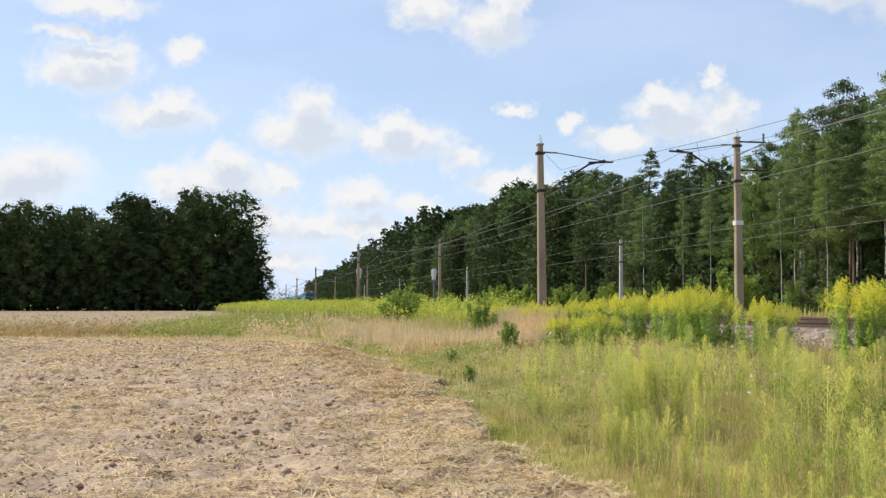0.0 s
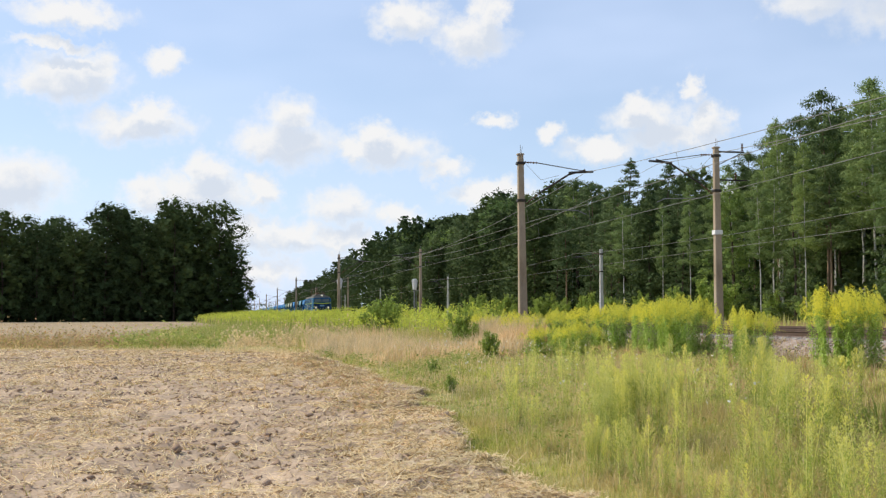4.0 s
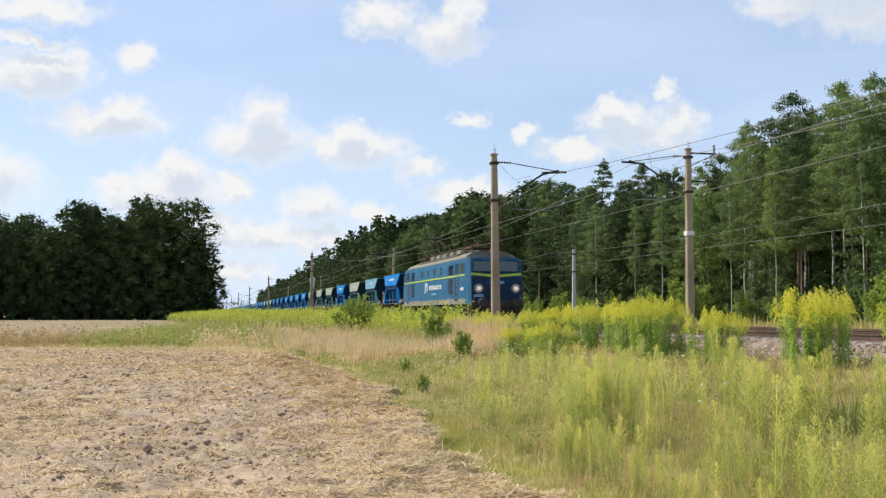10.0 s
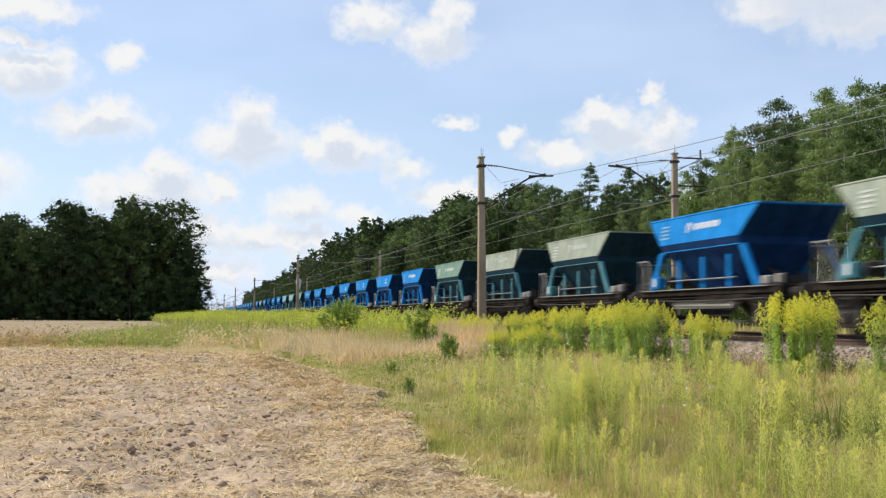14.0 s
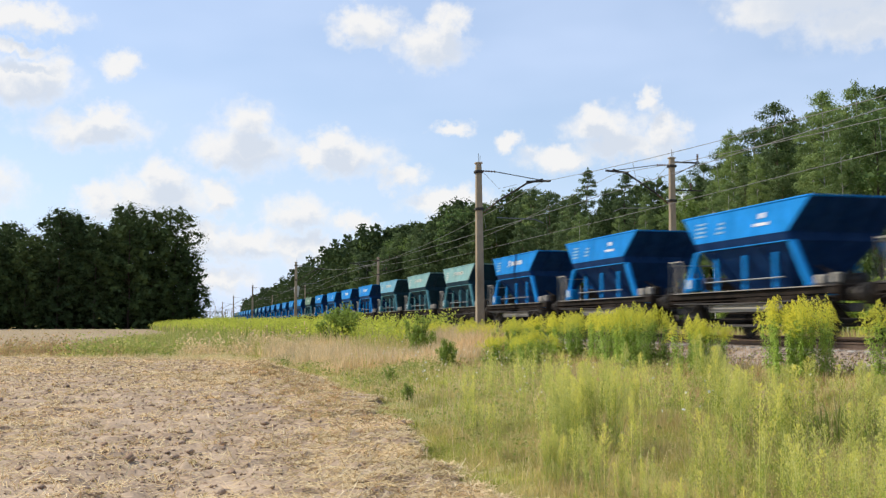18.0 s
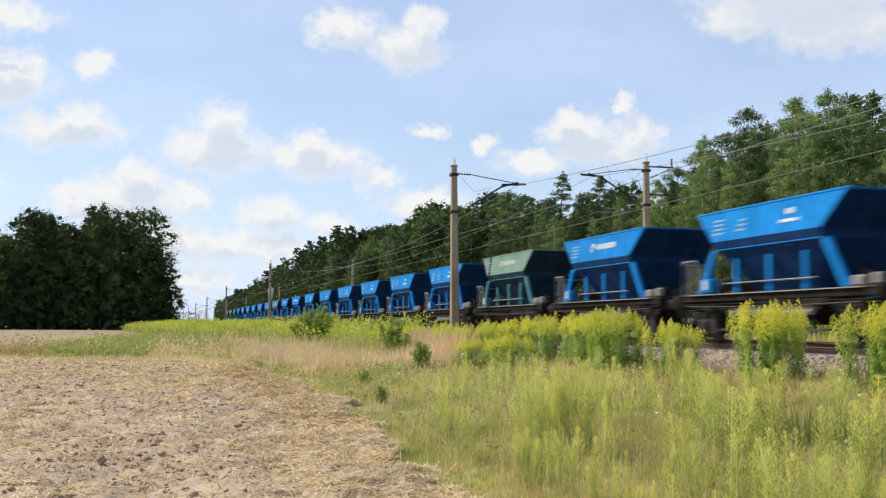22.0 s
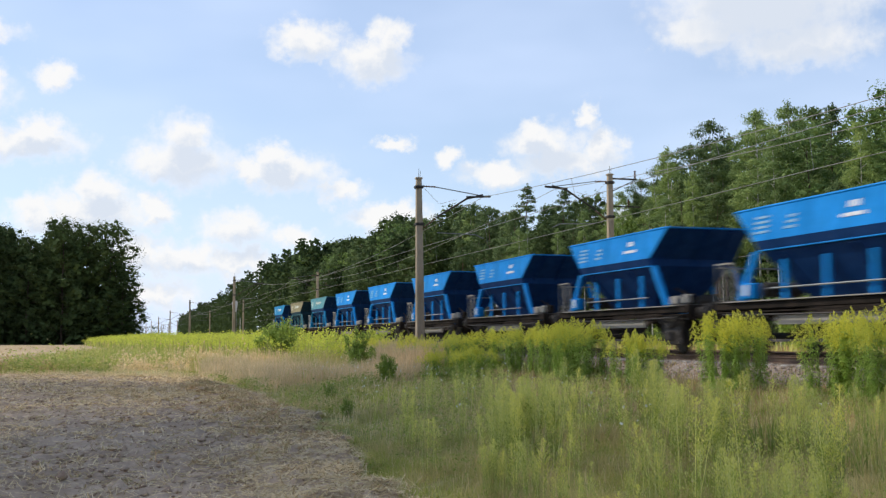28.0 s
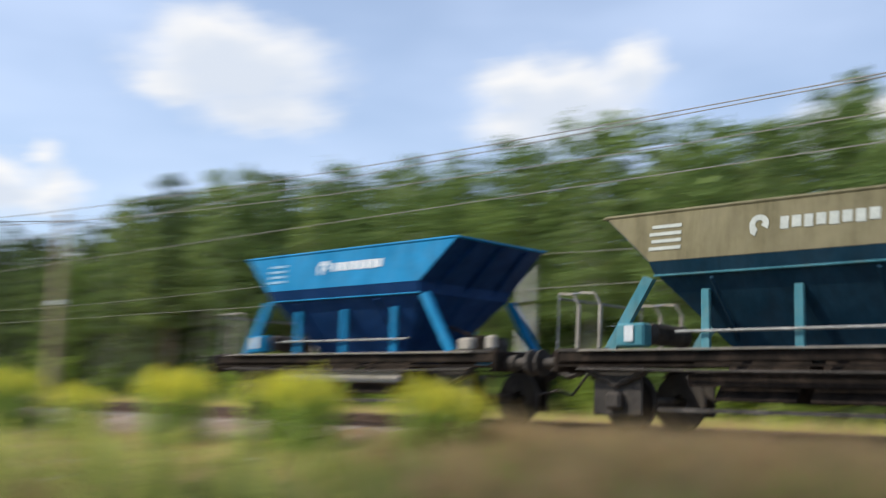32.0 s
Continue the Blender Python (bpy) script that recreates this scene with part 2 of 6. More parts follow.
SLEEPER = mottled("sleeper_concrete", [(0.26, 0.24, 0.22), (0.36, 0.34, 0.31)], 3.0, 0.9, 0, 0.3, 0.2, 30.0, 0.4)
CONCRETE = mottled("mast_concrete", [(0.26, 0.20, 0.135), (0.35, 0.28, 0.20), (0.41, 0.335, 0.25)], 1.6, 0.9, 0, 0.35, 0.2, 22.0, 0.0, (1, 1, 0.25))
GREYCON = mottled("pale_mast_concrete", [(0.42, 0.42, 0.41), (0.56, 0.56, 0.55)], 1.6, 0.85, 0, 0.3, 0.2, 22.0)
STEEL = mottled("galvanised_steel", [(0.16, 0.17, 0.175), (0.28, 0.29, 0.3)], 4.0, 0.55, 0.6, 0.15)
DARKSTEEL = mottled("dark_steel", [(0.03, 0.028, 0.026), (0.075, 0.065, 0.058)], 4.0, 0.65, 0.3, 0.25, 0.3, 30.0)
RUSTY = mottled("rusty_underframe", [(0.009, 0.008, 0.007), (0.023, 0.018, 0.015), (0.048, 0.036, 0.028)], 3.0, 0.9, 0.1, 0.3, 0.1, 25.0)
WIRE = mottled("copper_wire", [(0.22, 0.21, 0.20), (0.30, 0.29, 0.27)], 3.0, 0.5, 0.3, 0.0)
PORCELAIN = mottled("brown_porcelain", [(0.10, 0.05, 0.03), (0.15, 0.08, 0.05)], 6.0, 0.25, 0, 0.0, 0.5)
WHITEPAINT = mottled("white_paint", [(0.66, 0.66, 0.64), (0.8, 0.8, 0.78)], 5.0, 0.55, 0, 0.1)
SIGNALBACK = mottled("signal_back_paint", [(0.6, 0.6, 0.58), (0.72, 0.72, 0.7)], 4.0, 0.6, 0, 0.1)
BARK = mottled("bark", [(0.055, 0.042, 0.032), (0.13, 0.10, 0.078)], 3.0, 0.95, 0, 0.6, 0.15, 12.0, 0.3, (1, 1, 0.3))
PINEBARK = mottled("pine_bark", [(0.17, 0.12, 0.085), (0.27, 0.19, 0.13)], 2.0, 0.95, 0, 0.6, 0.15, 12.0, 0.3, (1, 1, 0.4))
BIRCHBARK = mottled("birch_bark", [(0.08, 0.075, 0.07), (0.52, 0.5, 0.46), (0.62, 0.6, 0.56)], 2.5, 0.85, 0, 0.3, 0.2, 9.0, 0.2, (1, 1, 2.0))
LEAF_BROAD = leafy("broad_leaves", [(0.10, 0.17, 0.055), (0.14, 0.215, 0.068), (0.19, 0.265, 0.085), (0.115, 0.19, 0.06)], 0.28, 0.75, 0.6)
# darker than the broad leaves: shade of the woods put into the colour
LEAF_SHADED = leafy("shaded_leaves", [(0.05, 0.078, 0.03), (0.066, 0.10, 0.038), (0.078, 0.112, 0.043)], 0.12, 1.0)
LEAF_BIRCH = leafy("birch_leaves", [(0.155, 0.235, 0.085), (0.20, 0.28, 0.10), (0.26, 0.33, 0.125), (0.175, 0.25, 0.09)], 0.34, 0.7, 0.6)
LEAF_PINE = leafy("pine_needles", [(0.075, 0.12, 0.05), (0.105, 0.155, 0.062), (0.135, 0.185, 0.075), (0.09, 0.138, 0.055)], 0.14, 0.8, 0.5)

GRASS_GREEN = leafy("verge_grass", [(0.33, 0.41, 0.07), (0.41, 0.46, 0.09), (0.54, 0.50, 0.15), (0.62, 0.53, 0.22), (0.37, 0.44, 0.08), (0.52, 0.45, 0.14)], 0.48, 0.75, 0.0, (0.70, 0.52, 0.30), 0.7)
GRASS_DRY = leafy("dry_grass", [(0.74, 0.56, 0.34), (0.82, 0.66, 0.42), (0.66, 0.50, 0.28), (0.84, 0.68, 0.48)], 0.45, 0.75, 0.0, None, 0.4)
GRASS_BROWN = leafy("withered_brown_grass", [(0.52, 0.32, 0.19), (0.63, 0.42, 0.26), (0.44, 0.37, 0.16), (0.56, 0.44, 0.22)], 0.4, 0.75, 0.0, None, 0.6)
WEED_LEAF = leafy("horseweed_stem_leaves", [(0.27, 0.37, 0.065), (0.34, 0.43, 0.08), (0.42, 0.46, 0.12)], 0.42, 0.75, 0.4)
WEED = leafy("horseweed_heads", [(0.66, 0.66, 0.15), (0.74, 0.73, 0.20), (0.84, 0.80, 0.36), (0.68, 0.68, 0.17)], 0.5, 0.75, 0.5)
GOLD_LEAF = leafy("goldenrod_leaves", [(0.30, 0.44, 0.10), (0.39, 0.53, 0.13), (0.49, 0.60, 0.18)], 0.5, 0.65, 0.4)
GOLD_FLOWER = leafy("goldenrod_flowers", [(0.75, 0.71, 0.12), (0.82, 0.78, 0.13), (0.68, 0.69, 0.14), (0.80, 0.71, 0.10)], 0.5, 0.8, 0.3)
GOLD_PALE = leafy("pale_goldenrod_flowers", [(0.54, 0.60, 0.09), (0.64, 0.66, 0.11), (0.42, 0.52, 0.09)], 0.45, 0.8, 0.0, None, 0.4)
BUSH_LEAF = leafy("bush_leaves", [(0.22, 0.32, 0.065), (0.30, 0.40, 0.085), (0.38, 0.46, 0.11)], 0.5, 0.6, 0.3)
HERB = leafy("herb_leaves", [(0.28, 0.36, 0.08), (0.36, 0.42, 0.11), (0.48, 0.47, 0.17), (0.56, 0.46, 0.22)], 0.45, 0.7, 0.0, None, 0.6)
WHITE_FLOWER = leafy("white_flowers", [(0.7, 0.7, 0.62), (0.78, 0.76, 0.7)], 0.2, 0.7, 0.0)
CLOUD_WHITE = mottled("cloud_white", [(0.78, 0.78, 0.78), (0.86, 0.86, 0.86)], 0.1, 1.0, 0, 0.0, 0.0, 0.5)
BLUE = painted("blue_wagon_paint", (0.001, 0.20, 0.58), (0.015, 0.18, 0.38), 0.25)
BLUE_OLD = painted("faded_blue_wagon_paint", (0.006, 0.185, 0.40), (0.08, 0.15, 0.2), 0.25)
TEAL = painted("teal_wagon_paint", (0.06, 0.215, 0.27), (0.22, 0.24, 0.2), 0.35)
PALE = painted("pale_blue_dusty_paint", (0.13, 0.34, 0.48), (0.30, 0.36, 0.36), 0.45)
MINT = painted("pale_teal_dusty_paint", (0.18, 0.35, 0.36), (0.33, 0.36, 0.30), 0.5)
GREY = painted("grey_green_dusty_paint", (0.31, 0.35, 0.285), (0.36, 0.35, 0.28), 0.5)
BEIGE = painted("beige_dusty_paint", (0.185, 0.165, 0.095), (0.19, 0.17, 0.11), 0.5)
GREEN = painted("green_grey_wagon_paint", (0.16, 0.27, 0.22), (0.25, 0.26, 0.2), 0.4)
# wagon blue darkened for the shade on downward-facing hopper, skirt and end walls
HOPPER_SHADE = painted("dusty_shaded_blue_paint", (0.002, 0.034, 0.13), (0.008, 0.02, 0.05), 0.35)
# low body of the dusty wagons: teal with the underside's shade put in
HOPPER_OLD_SHADE = painted("dusty_shaded_teal_paint", (0.006, 0.036, 0.066), (0.015, 0.022, 0.03), 0.4)
LETTER = mottled("stencil_white", [(0.5, 0.54, 0.58), (0.66, 0.69, 0.7)], 8.0, 0.6, 0, 0.0)
LETTER_DIM = mottled("worn_stencil", [(0.14, 0.30, 0.46), (0.24, 0.40, 0.54)], 8.0, 0.7, 0, 0.0)
LETTER_DUSTY = mottled("dust_covered_stencil", [(0.40, 0.43, 0.40), (0.52, 0.55, 0.51)], 6.0, 0.8, 0, 0.0)
UNDERFRAME = mottled("dusty_underframe", [(0.025, 0.024, 0.024), (0.07, 0.066, 0.062), (0.14, 0.13, 0.12)], 2.6, 0.9, 0.1, 0.3, 0.15, 20.0)
DUSTBOARD = mottled("dust_caked_board", [(0.24, 0.225, 0.20), (0.38, 0.35, 0.31)], 3.0, 0.9, 0, 0.2, 0.2, 25.0)
LOCO_BLUE = painted("locomotive_blue", (0.018, 0.125, 0.255), (0.13, 0.16, 0.17), 0.42, 0.45)
LOCO_DARK = painted("locomotive_dark_blue", (0.010, 0.036, 0.085), (0.05, 0.05, 0.05), 0.3, 0.45)
LOCO_LIME = painted("locomotive_lime_stripe", (0.42, 0.55, 0.08), (0.3, 0.32, 0.12), 0.3, 0.4)
LOCO_ROOF = painted("locomotive_grey_roof", (0.27, 0.26, 0.215), (0.15, 0.12, 0.09), 0.45, 0.7)
GRILLE = mottled("dark_grille", [(0.02, 0.035, 0.06), (0.05, 0.07, 0.1)], 6.0, 0.6, 0.2, 0.1)
PANTO = mottled("red_pantograph_paint", [(0.085, 0.04, 0.03), (0.14, 0.065, 0.048)], 5.0, 0.7, 0.2, 0.1)


def make_glass():
    m, N, L, b = material("dark_cab_glass", 0.05, 0.0, 0.6)
    b.inputs["Base Color"].default_value = (0.085, 0.12, 0.115, 1)
    b.inputs["IOR"].default_value = 1.5
    return m


def make_glow():
    m, N, L, b = material("lit_headlamp", 0.2)
    b.inputs["Base Color"].default_value = (0.9, 0.88, 0.8, 1)
    b.inputs["Emission Color"].default_value = (1.0, 0.86, 0.6, 1)
    b.inputs["Emission Strength"].default_value = 0.3
    return m


GLASS, LAMP = make_glass(), make_glow()


# ---- mesh helpers ----
class Shape:
    """Collects vertices and faces of one mesh."""

    def __init__(self):
        self.v, self.f = [], []

    def add(self, verts, faces):
        k = len(self.v)
        self.v.extend(tuple(p) for p in verts)
        self.f.extend(tuple(i + k for i in f) for f in faces)
        return self

    def box(self, x, y, z, sx, sy, sz, bevel=0.0):
        """A box about its middle; bevel cuts its four upright edges and the rims."""
        hx, hy, hz = sx / 2, sy / 2, sz / 2
        if bevel <= 0:
            vs = [(x + a * hx, y + b * hy, z + c * hz) for c in (-1, 1) for a, b in ((-1, -1), (1, -1), (1, 1), (-1, 1))]
            return self.add(vs, [(3, 2, 1, 0), (4, 5, 6, 7), (0, 1, 5, 4), (1, 2, 6, 5), (2, 3, 7, 6), (3, 0, 4, 7)])
        e = min(bevel, hx * 0.9, hy * 0.9, hz * 0.9)
        ring = [(-hx + e, -hy), (hx - e, -hy), (hx, -hy + e), (hx, hy - e), (hx - e, hy), (-hx + e, hy), (-hx, hy - e), (-hx, -hy + e)]
        rings = [([(p * (1 - e / hx), q * (1 - e / hy)) for p, q in ring], -hz), (ring, -hz + e), (ring, hz - e), ([(p * (1 - e / hx), q * (1 - e / hy)) for p, q in ring], hz)]
        return self.loft([[(x + p, y + q, z + w) for p, q in r] for r, w in rings])

    def loft(self, rings, caps=True):
        """Joins rings of equal length into a skin."""
        n = len(rings[0])
        vs = [p for r in rings for p in r]
        fs = []
        for i in range(len(rings) - 1):
            for j in range(n):
                fs.append((i * n + j, i * n + (j + 1) % n, (i + 1) * n + (j + 1) % n, (i + 1) * n + j))
        if caps:
            fs.append(tuple(range(n - 1, -1, -1)))
            fs.append(tuple(range((len(rings) - 1) * n, len(rings) * n)))
        return self.add(vs, fs)

    def tube(self, points, radius, sides=6, end_radius=None):
        """A round bar along points."""
        pts = [Vector(p) for p in points]
        rings = []
        for i, p in enumerate(pts):
            d = (pts[min(i + 1, len(pts) - 1)] - pts[max(i - 1, 0)]).normalized()
            a = d.cross(Vector((0, 0, 1)) if abs(d.z) < 0.9 else Vector((1, 0, 0))).normalized()
            b = d.cross(a)
            r = radius if end_radius is None else radius + (end_radius - radius) * i / (len(pts) - 1)
            rings.append([p + (a * math.cos(2 * math.pi * k / sides) + b * math.sin(2 * math.pi * k / sides)) * r for k in range(sides)])
        return self.loft(rings)

    def lathe(self, axis_from, axis_to, profile, sides=14):
        """Turned about an axis: profile of (0..1 along it, radius)."""
        a, b = Vector(axis_from), Vector(axis_to)
        d = (b - a).normalized()
        u = d.cross(Vector((0, 0, 1)) if abs(d.z) < 0.9 else Vector((1, 0, 0))).normalized()
        w = d.cross(u)
        rings = [[a.lerp(b, s) + (u * math.cos(2 * math.pi * k / sides) + w * math.sin(2 * math.pi * k / sides)) * r for k in range(sides)] for s, r in profile]
        return self.loft(rings)

    def plate(self, corners, thick):
        """A flat plate through corners (in order round it), with thickness."""
        c = [Vector(p) for p in corners]
        n = (c[1] - c[0]).cross(c[2] - c[0]).normalized() * (thick / 2)
        return self.loft([[p - n for p in c], [p + n for p in c]])

    def mesh(self, name, mat, smooth=False):
        me = bpy.data.meshes.new(name)
        me.from_pydata(self.v, [], self.f)
        me.materials.append(mat)
        if smooth:
            me.polygons.foreach_set("use_smooth", [True] * len(me.polygons))
        me.update()
        return me


def part(name, shape, mat, parent=None, label="", smooth=False, at=None):
    """One mesh object, under its thing or part."""
    ob = new(name, shape.mesh(name, mat, smooth) if isinstance(shape, Shape) else shape)
    if parent:
        ob.parent = parent
    if at:
        ob.matrix_basis = at
    if label:
        tagged(ob, label)
    return ob


def thing(name, label, category, group="", kind=""):
    return tagged(new(name), label, category, group, kind)


def soup(name, verts, quads, mat, tris=None):
    """A mesh from numpy arrays of vertices and of quads (and triangles)."""
    me = bpy.data.meshes.new(name)
    quads = np.asarray(quads, dtype=np.int32).reshape(-1, 4)
    tris = np.zeros((0, 3), np.int32) if tris is None else np.asarray(tris, dtype=np.int32).reshape(-1, 3)
    me.vertices.add(len(verts))
    me.vertices.foreach_set("co", np.asarray(verts, dtype=np.float32).ravel())
    me.loops.add(quads.size + tris.size)
    me.loops.foreach_set("vertex_index", np.concatenate([quads.ravel(), tris.ravel()]))
    me.polygons.add(len(quads) + len(tris))
    me.polygons.foreach_set("loop_start", np.concatenate([np.arange(len(quads)) * 4, quads.size + np.arange(len(tris)) * 3]).astype(np.int32))
    me.materials.append(mat)
    me.update(calc_edges=True)
    me.validate()
    return me


# ---- ground ----
def step(a, b, x):
    t = np.clip((x - a) / (b - a), 0, 1)
    return t * t * (3 - 2 * t)


def lie(x, y):
    """Height of the ground: a flat field, a verge that climbs to the railway bank, level ground past it."""
    x, y = np.asarray(x, float), np.asarray(y, float)
    rise = 0.85 * step(55, 200, y)
    verge = 0.30 * step(3.0, 9.0, x) + 0.42 * step(8.8, 12.4, x)
    ditch = -0.10 * np.exp(-((x - 24.5) / 1.2) ** 2)
    lumps = 0.05 * np.sin(x * 1.3 + 0.7 * np.sin(y * 0.31)) * np.sin(y * 0.47) * step(3.2, 5.0, x) * (1 - step(11, 12.4, x))
    return np.maximum(rise * (1 - step(6, 11, x)), 0) + verge * (1 - 0.3 * step(60, 200, y) * (1 - step(8, 12, x))) + ditch + lumps


def grid_sheet(name, xs, ys, mat, height):
    X, Y = np.meshgrid(xs, ys)
    V = np.stack([X, Y, height(X, Y)], -1).reshape(-1, 3)
    n, k = len(ys), len(xs)
    i = (np.arange(n - 1)[:, None] * k + np.arange(k - 1)[None, :]).ravel()
    return soup(name, V, np.stack([i, i + 1, i + k + 1, i + k], 1), mat)


xs = np.concatenate([[-3500, -1500, -700, -350, -200, -120, -80, -50], np.arange(-36, 2, 3.0), np.arange(2, 30, 0.5), np.arange(30, 60, 5), [60, 90, 150, 300, 700, 1500, 3500]])
ys = np.concatenate([[-3500, -1500, -600, -250, -120, -60, -30], np.arange(-20, 60, 1.0), np.arange(60, 220, 5), [220, 260, 320, 420, 600, 900, 1500, 3500]])
tagged(new("ground", grid_sheet("ground", xs, ys, TURF, lie)), "rough grassy ground rising to the railway bank", "ground", kind="structure")


def lattice(x, y, seed=0.0):
    """Smooth noise from 0 to 1 on a lattice of one metre."""
    i, j = np.floor(x), np.floor(y)
    u, v = x - i, y - j
    u, v = u * u * (3 - 2 * u), v * v * (3 - 2 * v)

    def at(p, q):
        w = np.sin(p * 127.1 + q * 311.7 + seed * 74.7) * 43758.5453
        return w - np.floor(w)
    return (at(i, j) * (1 - u) + at(i + 1, j) * u) * (1 - v) + (at(i, j + 1) * (1 - u) + at(i + 1, j + 1) * u) * v


def field_edge(y):
    """How far to the right the bare field reaches at y; it turns off to the left at its far end."""
    y = np.asarray(y, float)
    wob = 0.16 * np.sin(y * 0.9) + 0.10 * np.sin(y * 2.3 + 1) + 0.25 * (lattice(y * 1.7, 0 * y, 3.0) - 0.5)
    along = 2.8 + 1.0 * step(10, 24, y) - 0.35 * step(26, 40, y)
    return along + wob - 14 * np.clip((y - 42) / 12.5, 0, 3) ** 1.9 - 40 * np.clip((y - 54.6) / 3, 0, 1) ** 2


def clod_relief(x, y):
    """Height of the crumbled soil, with a low swath of chaff along the field's edge."""
    x, y = np.asarray(x, float), np.asarray(y, float)
    crumb = 0.10 * (lattice(x * 0.9, y * 0.9, 1.0) - 0.5) + 0.075 * (lattice(x * 2.7, y * 2.7, 2.0) - 0.5) + 0.065 * (lattice(x * 6.1, y * 6.1, 3.0) - 0.5)
    swath = 0.10 * np.exp(-((x - field_edge(y) + 0.9) / 0.5) ** 2) * step(17, 23, y) * (1 - step(36, 42, y)) * (0.5 + lattice(x * 1.5, y * 0.8, 7.0))
    return 0.11 + crumb + swath


def make_field():
    ys = np.concatenate([[-60, -30, -12, -4, 0, 3], np.arange(6, 26, 0.085), np.arange(26, 58.2, 0.3)])
    cols = np.concatenate([np.linspace(-60, -20, 8), np.linspace(-18, -9, 60), np.linspace(-8.9, 0, 100)])
    V, rng = [], np.random.default_rng(3)
    for y in ys:
        e = float(field_edge(y))
        x = e + cols
        yy = np.full_like(x, y)
        z = clod_relief(x, yy) + rng.normal(0, 0.02, len(x))
        z[-1] = -0.02
        V.append(np.stack([x + rng.normal(0, 0.012, len(x)), yy, z + lie(x, yy)], 1))
    k = len(cols)
    i = (np.arange(len(ys) - 1)[:, None] * k + np.arange(k - 1)[None, :]).ravel()
    me = soup("field", np.concatenate(V), np.stack([i, i + 1, i + k + 1, i + k], 1), SOIL)
    tagged(new("harvested_field", me), "dry harvested field of pale crumbly soil strewn with straw", "field", kind="structure")
    far = grid_sheet("far_field", np.linspace(-130, 0.0, 30), np.concatenate([np.arange(68, 190, 6.0)]), STUBBLE, lambda x, y: lie(x, y) + 0.05)
    tagged(new("stubble_field", far), "pale stubble field before the dark wood", "field", kind="structure")


make_field()


# ---- railway ----
def bed_height(x):
    """Ballast over both tracks."""
    x = np.asarray(x, float)
    return np.interp(x, [11.9, 13.2, 14.0, 20.2, 21.0, 22.3], [0.62, 1.00, 1.07, 1.07, 1.00, 0.62])


def make_track():
    ys = np.concatenate([[-400, -150, -60], np.arange(-20, 70, 0.5), np.arange(70, 200, 4), [250, 400, 700, 1200]])
    rng = np.random.default_rng(5)
    bed = grid_sheet("ballast_bed", np.array([11.9, 12.3, 12.7, 13.2, 13.6, 14.0, 14.6, 15.6, 16.4, 17.1, 17.8, 18.6, 19.6, 20.2, 21.0, 22.3]), ys, BALLAST,
                     lambda x, y: bed_height(x) + rng.normal(0, 0.02, x.shape))
    tagged(new("ballast_bed", bed), "rust-stained stone ballast under two tracks", "ballast", kind="structure")
    # loose stones on the near shoulder
    n = 9000
    x = rng.uniform(12.0, 14.5, n)
    y = 2 + 60 * rng.random(n) ** 1.5
    z = bed_height(x) + 0.01
    s = rng.uniform(0.02, 0.055, n)
    base = np.array([(1, 0, 0), (0, 1, 0), (-1, 0, 0), (0, -1, 0), (0, 0, 0.8), (0, 0, -0.6)], float)
    V = base[None] * s[:, None, None] * rng.uniform(0.6, 1.3, (n, 6, 3))
    a = rng.uniform(0, 6.28, n)
    V = np.stack([V[..., 0] * np.cos(a)[:, None] - V[..., 1] * np.sin(a)[:, None], V[..., 0] * np.sin(a)[:, None] + V[..., 1] * np.cos(a)[:, None], V[..., 2]], -1)
    V += np.stack([x, y, z], 1)[:, None]
    F = np.array([(0, 1, 4), (1, 2, 4), (2, 3, 4), (3, 0, 4), (1, 0, 5), (2, 1, 5), (3, 2, 5), (0, 3, 5)])
    me = soup("ballast_stones", V.reshape(-1, 3), [], BALLAST, (F[None] + 6 * np.arange(n)[:, None, None]).reshape(-1, 3))
    tagged(new("ballast_stones", me), "loose grey ballast stones beside the rails", "stones", kind="stuff")
    outline = [(-0.075, 0), (0.075, 0), (0.075, 0.015), (0.012, 0.04), (0.012, 0.125), (0.036, 0.14), (0.036, 0.172), (-0.036, 0.172), (-0.036, 0.14), (-0.012, 0.125), (-0.012, 0.04), (-0.075, 0.015)]
    sleeper = Shape().box(0, 0, 0, 2.5, 0.26, 0.16, 0.03)
    slab = sleeper.mesh("sleeper", SLEEPER)
    for middle in (NEAR, FAR):
        track = thing("railway_track", "steel rails on concrete sleepers in ballast", "railway track", "parallel tracks", "structure")
        for side in (-0.7535, 0.7535):
            part("rail", Shape().loft([[(middle + side + p, y, RAIL - 0.172 + q) for p, q in outline] for y in (-400, 1200)]), RAILSTEEL, track, "worn rusty steel rail")
        for i in range(150 if middle == NEAR else 90):
            part("sleeper", slab, SLEEPER, track, at=pose(middle, 2 + 0.6 * i, RAIL - 0.24))


make_track()


# ---- masts and wires ----
def insulator(shape, a, b, r=0.055):
    rows = []
    for k in range(5):
        s = k / 5
        rows += [(s + 0.02, r * 0.4), (s + 0.08, r), (s + 0.14, r * 0.4)]
    return shape.lathe(a, b, rows, 8)


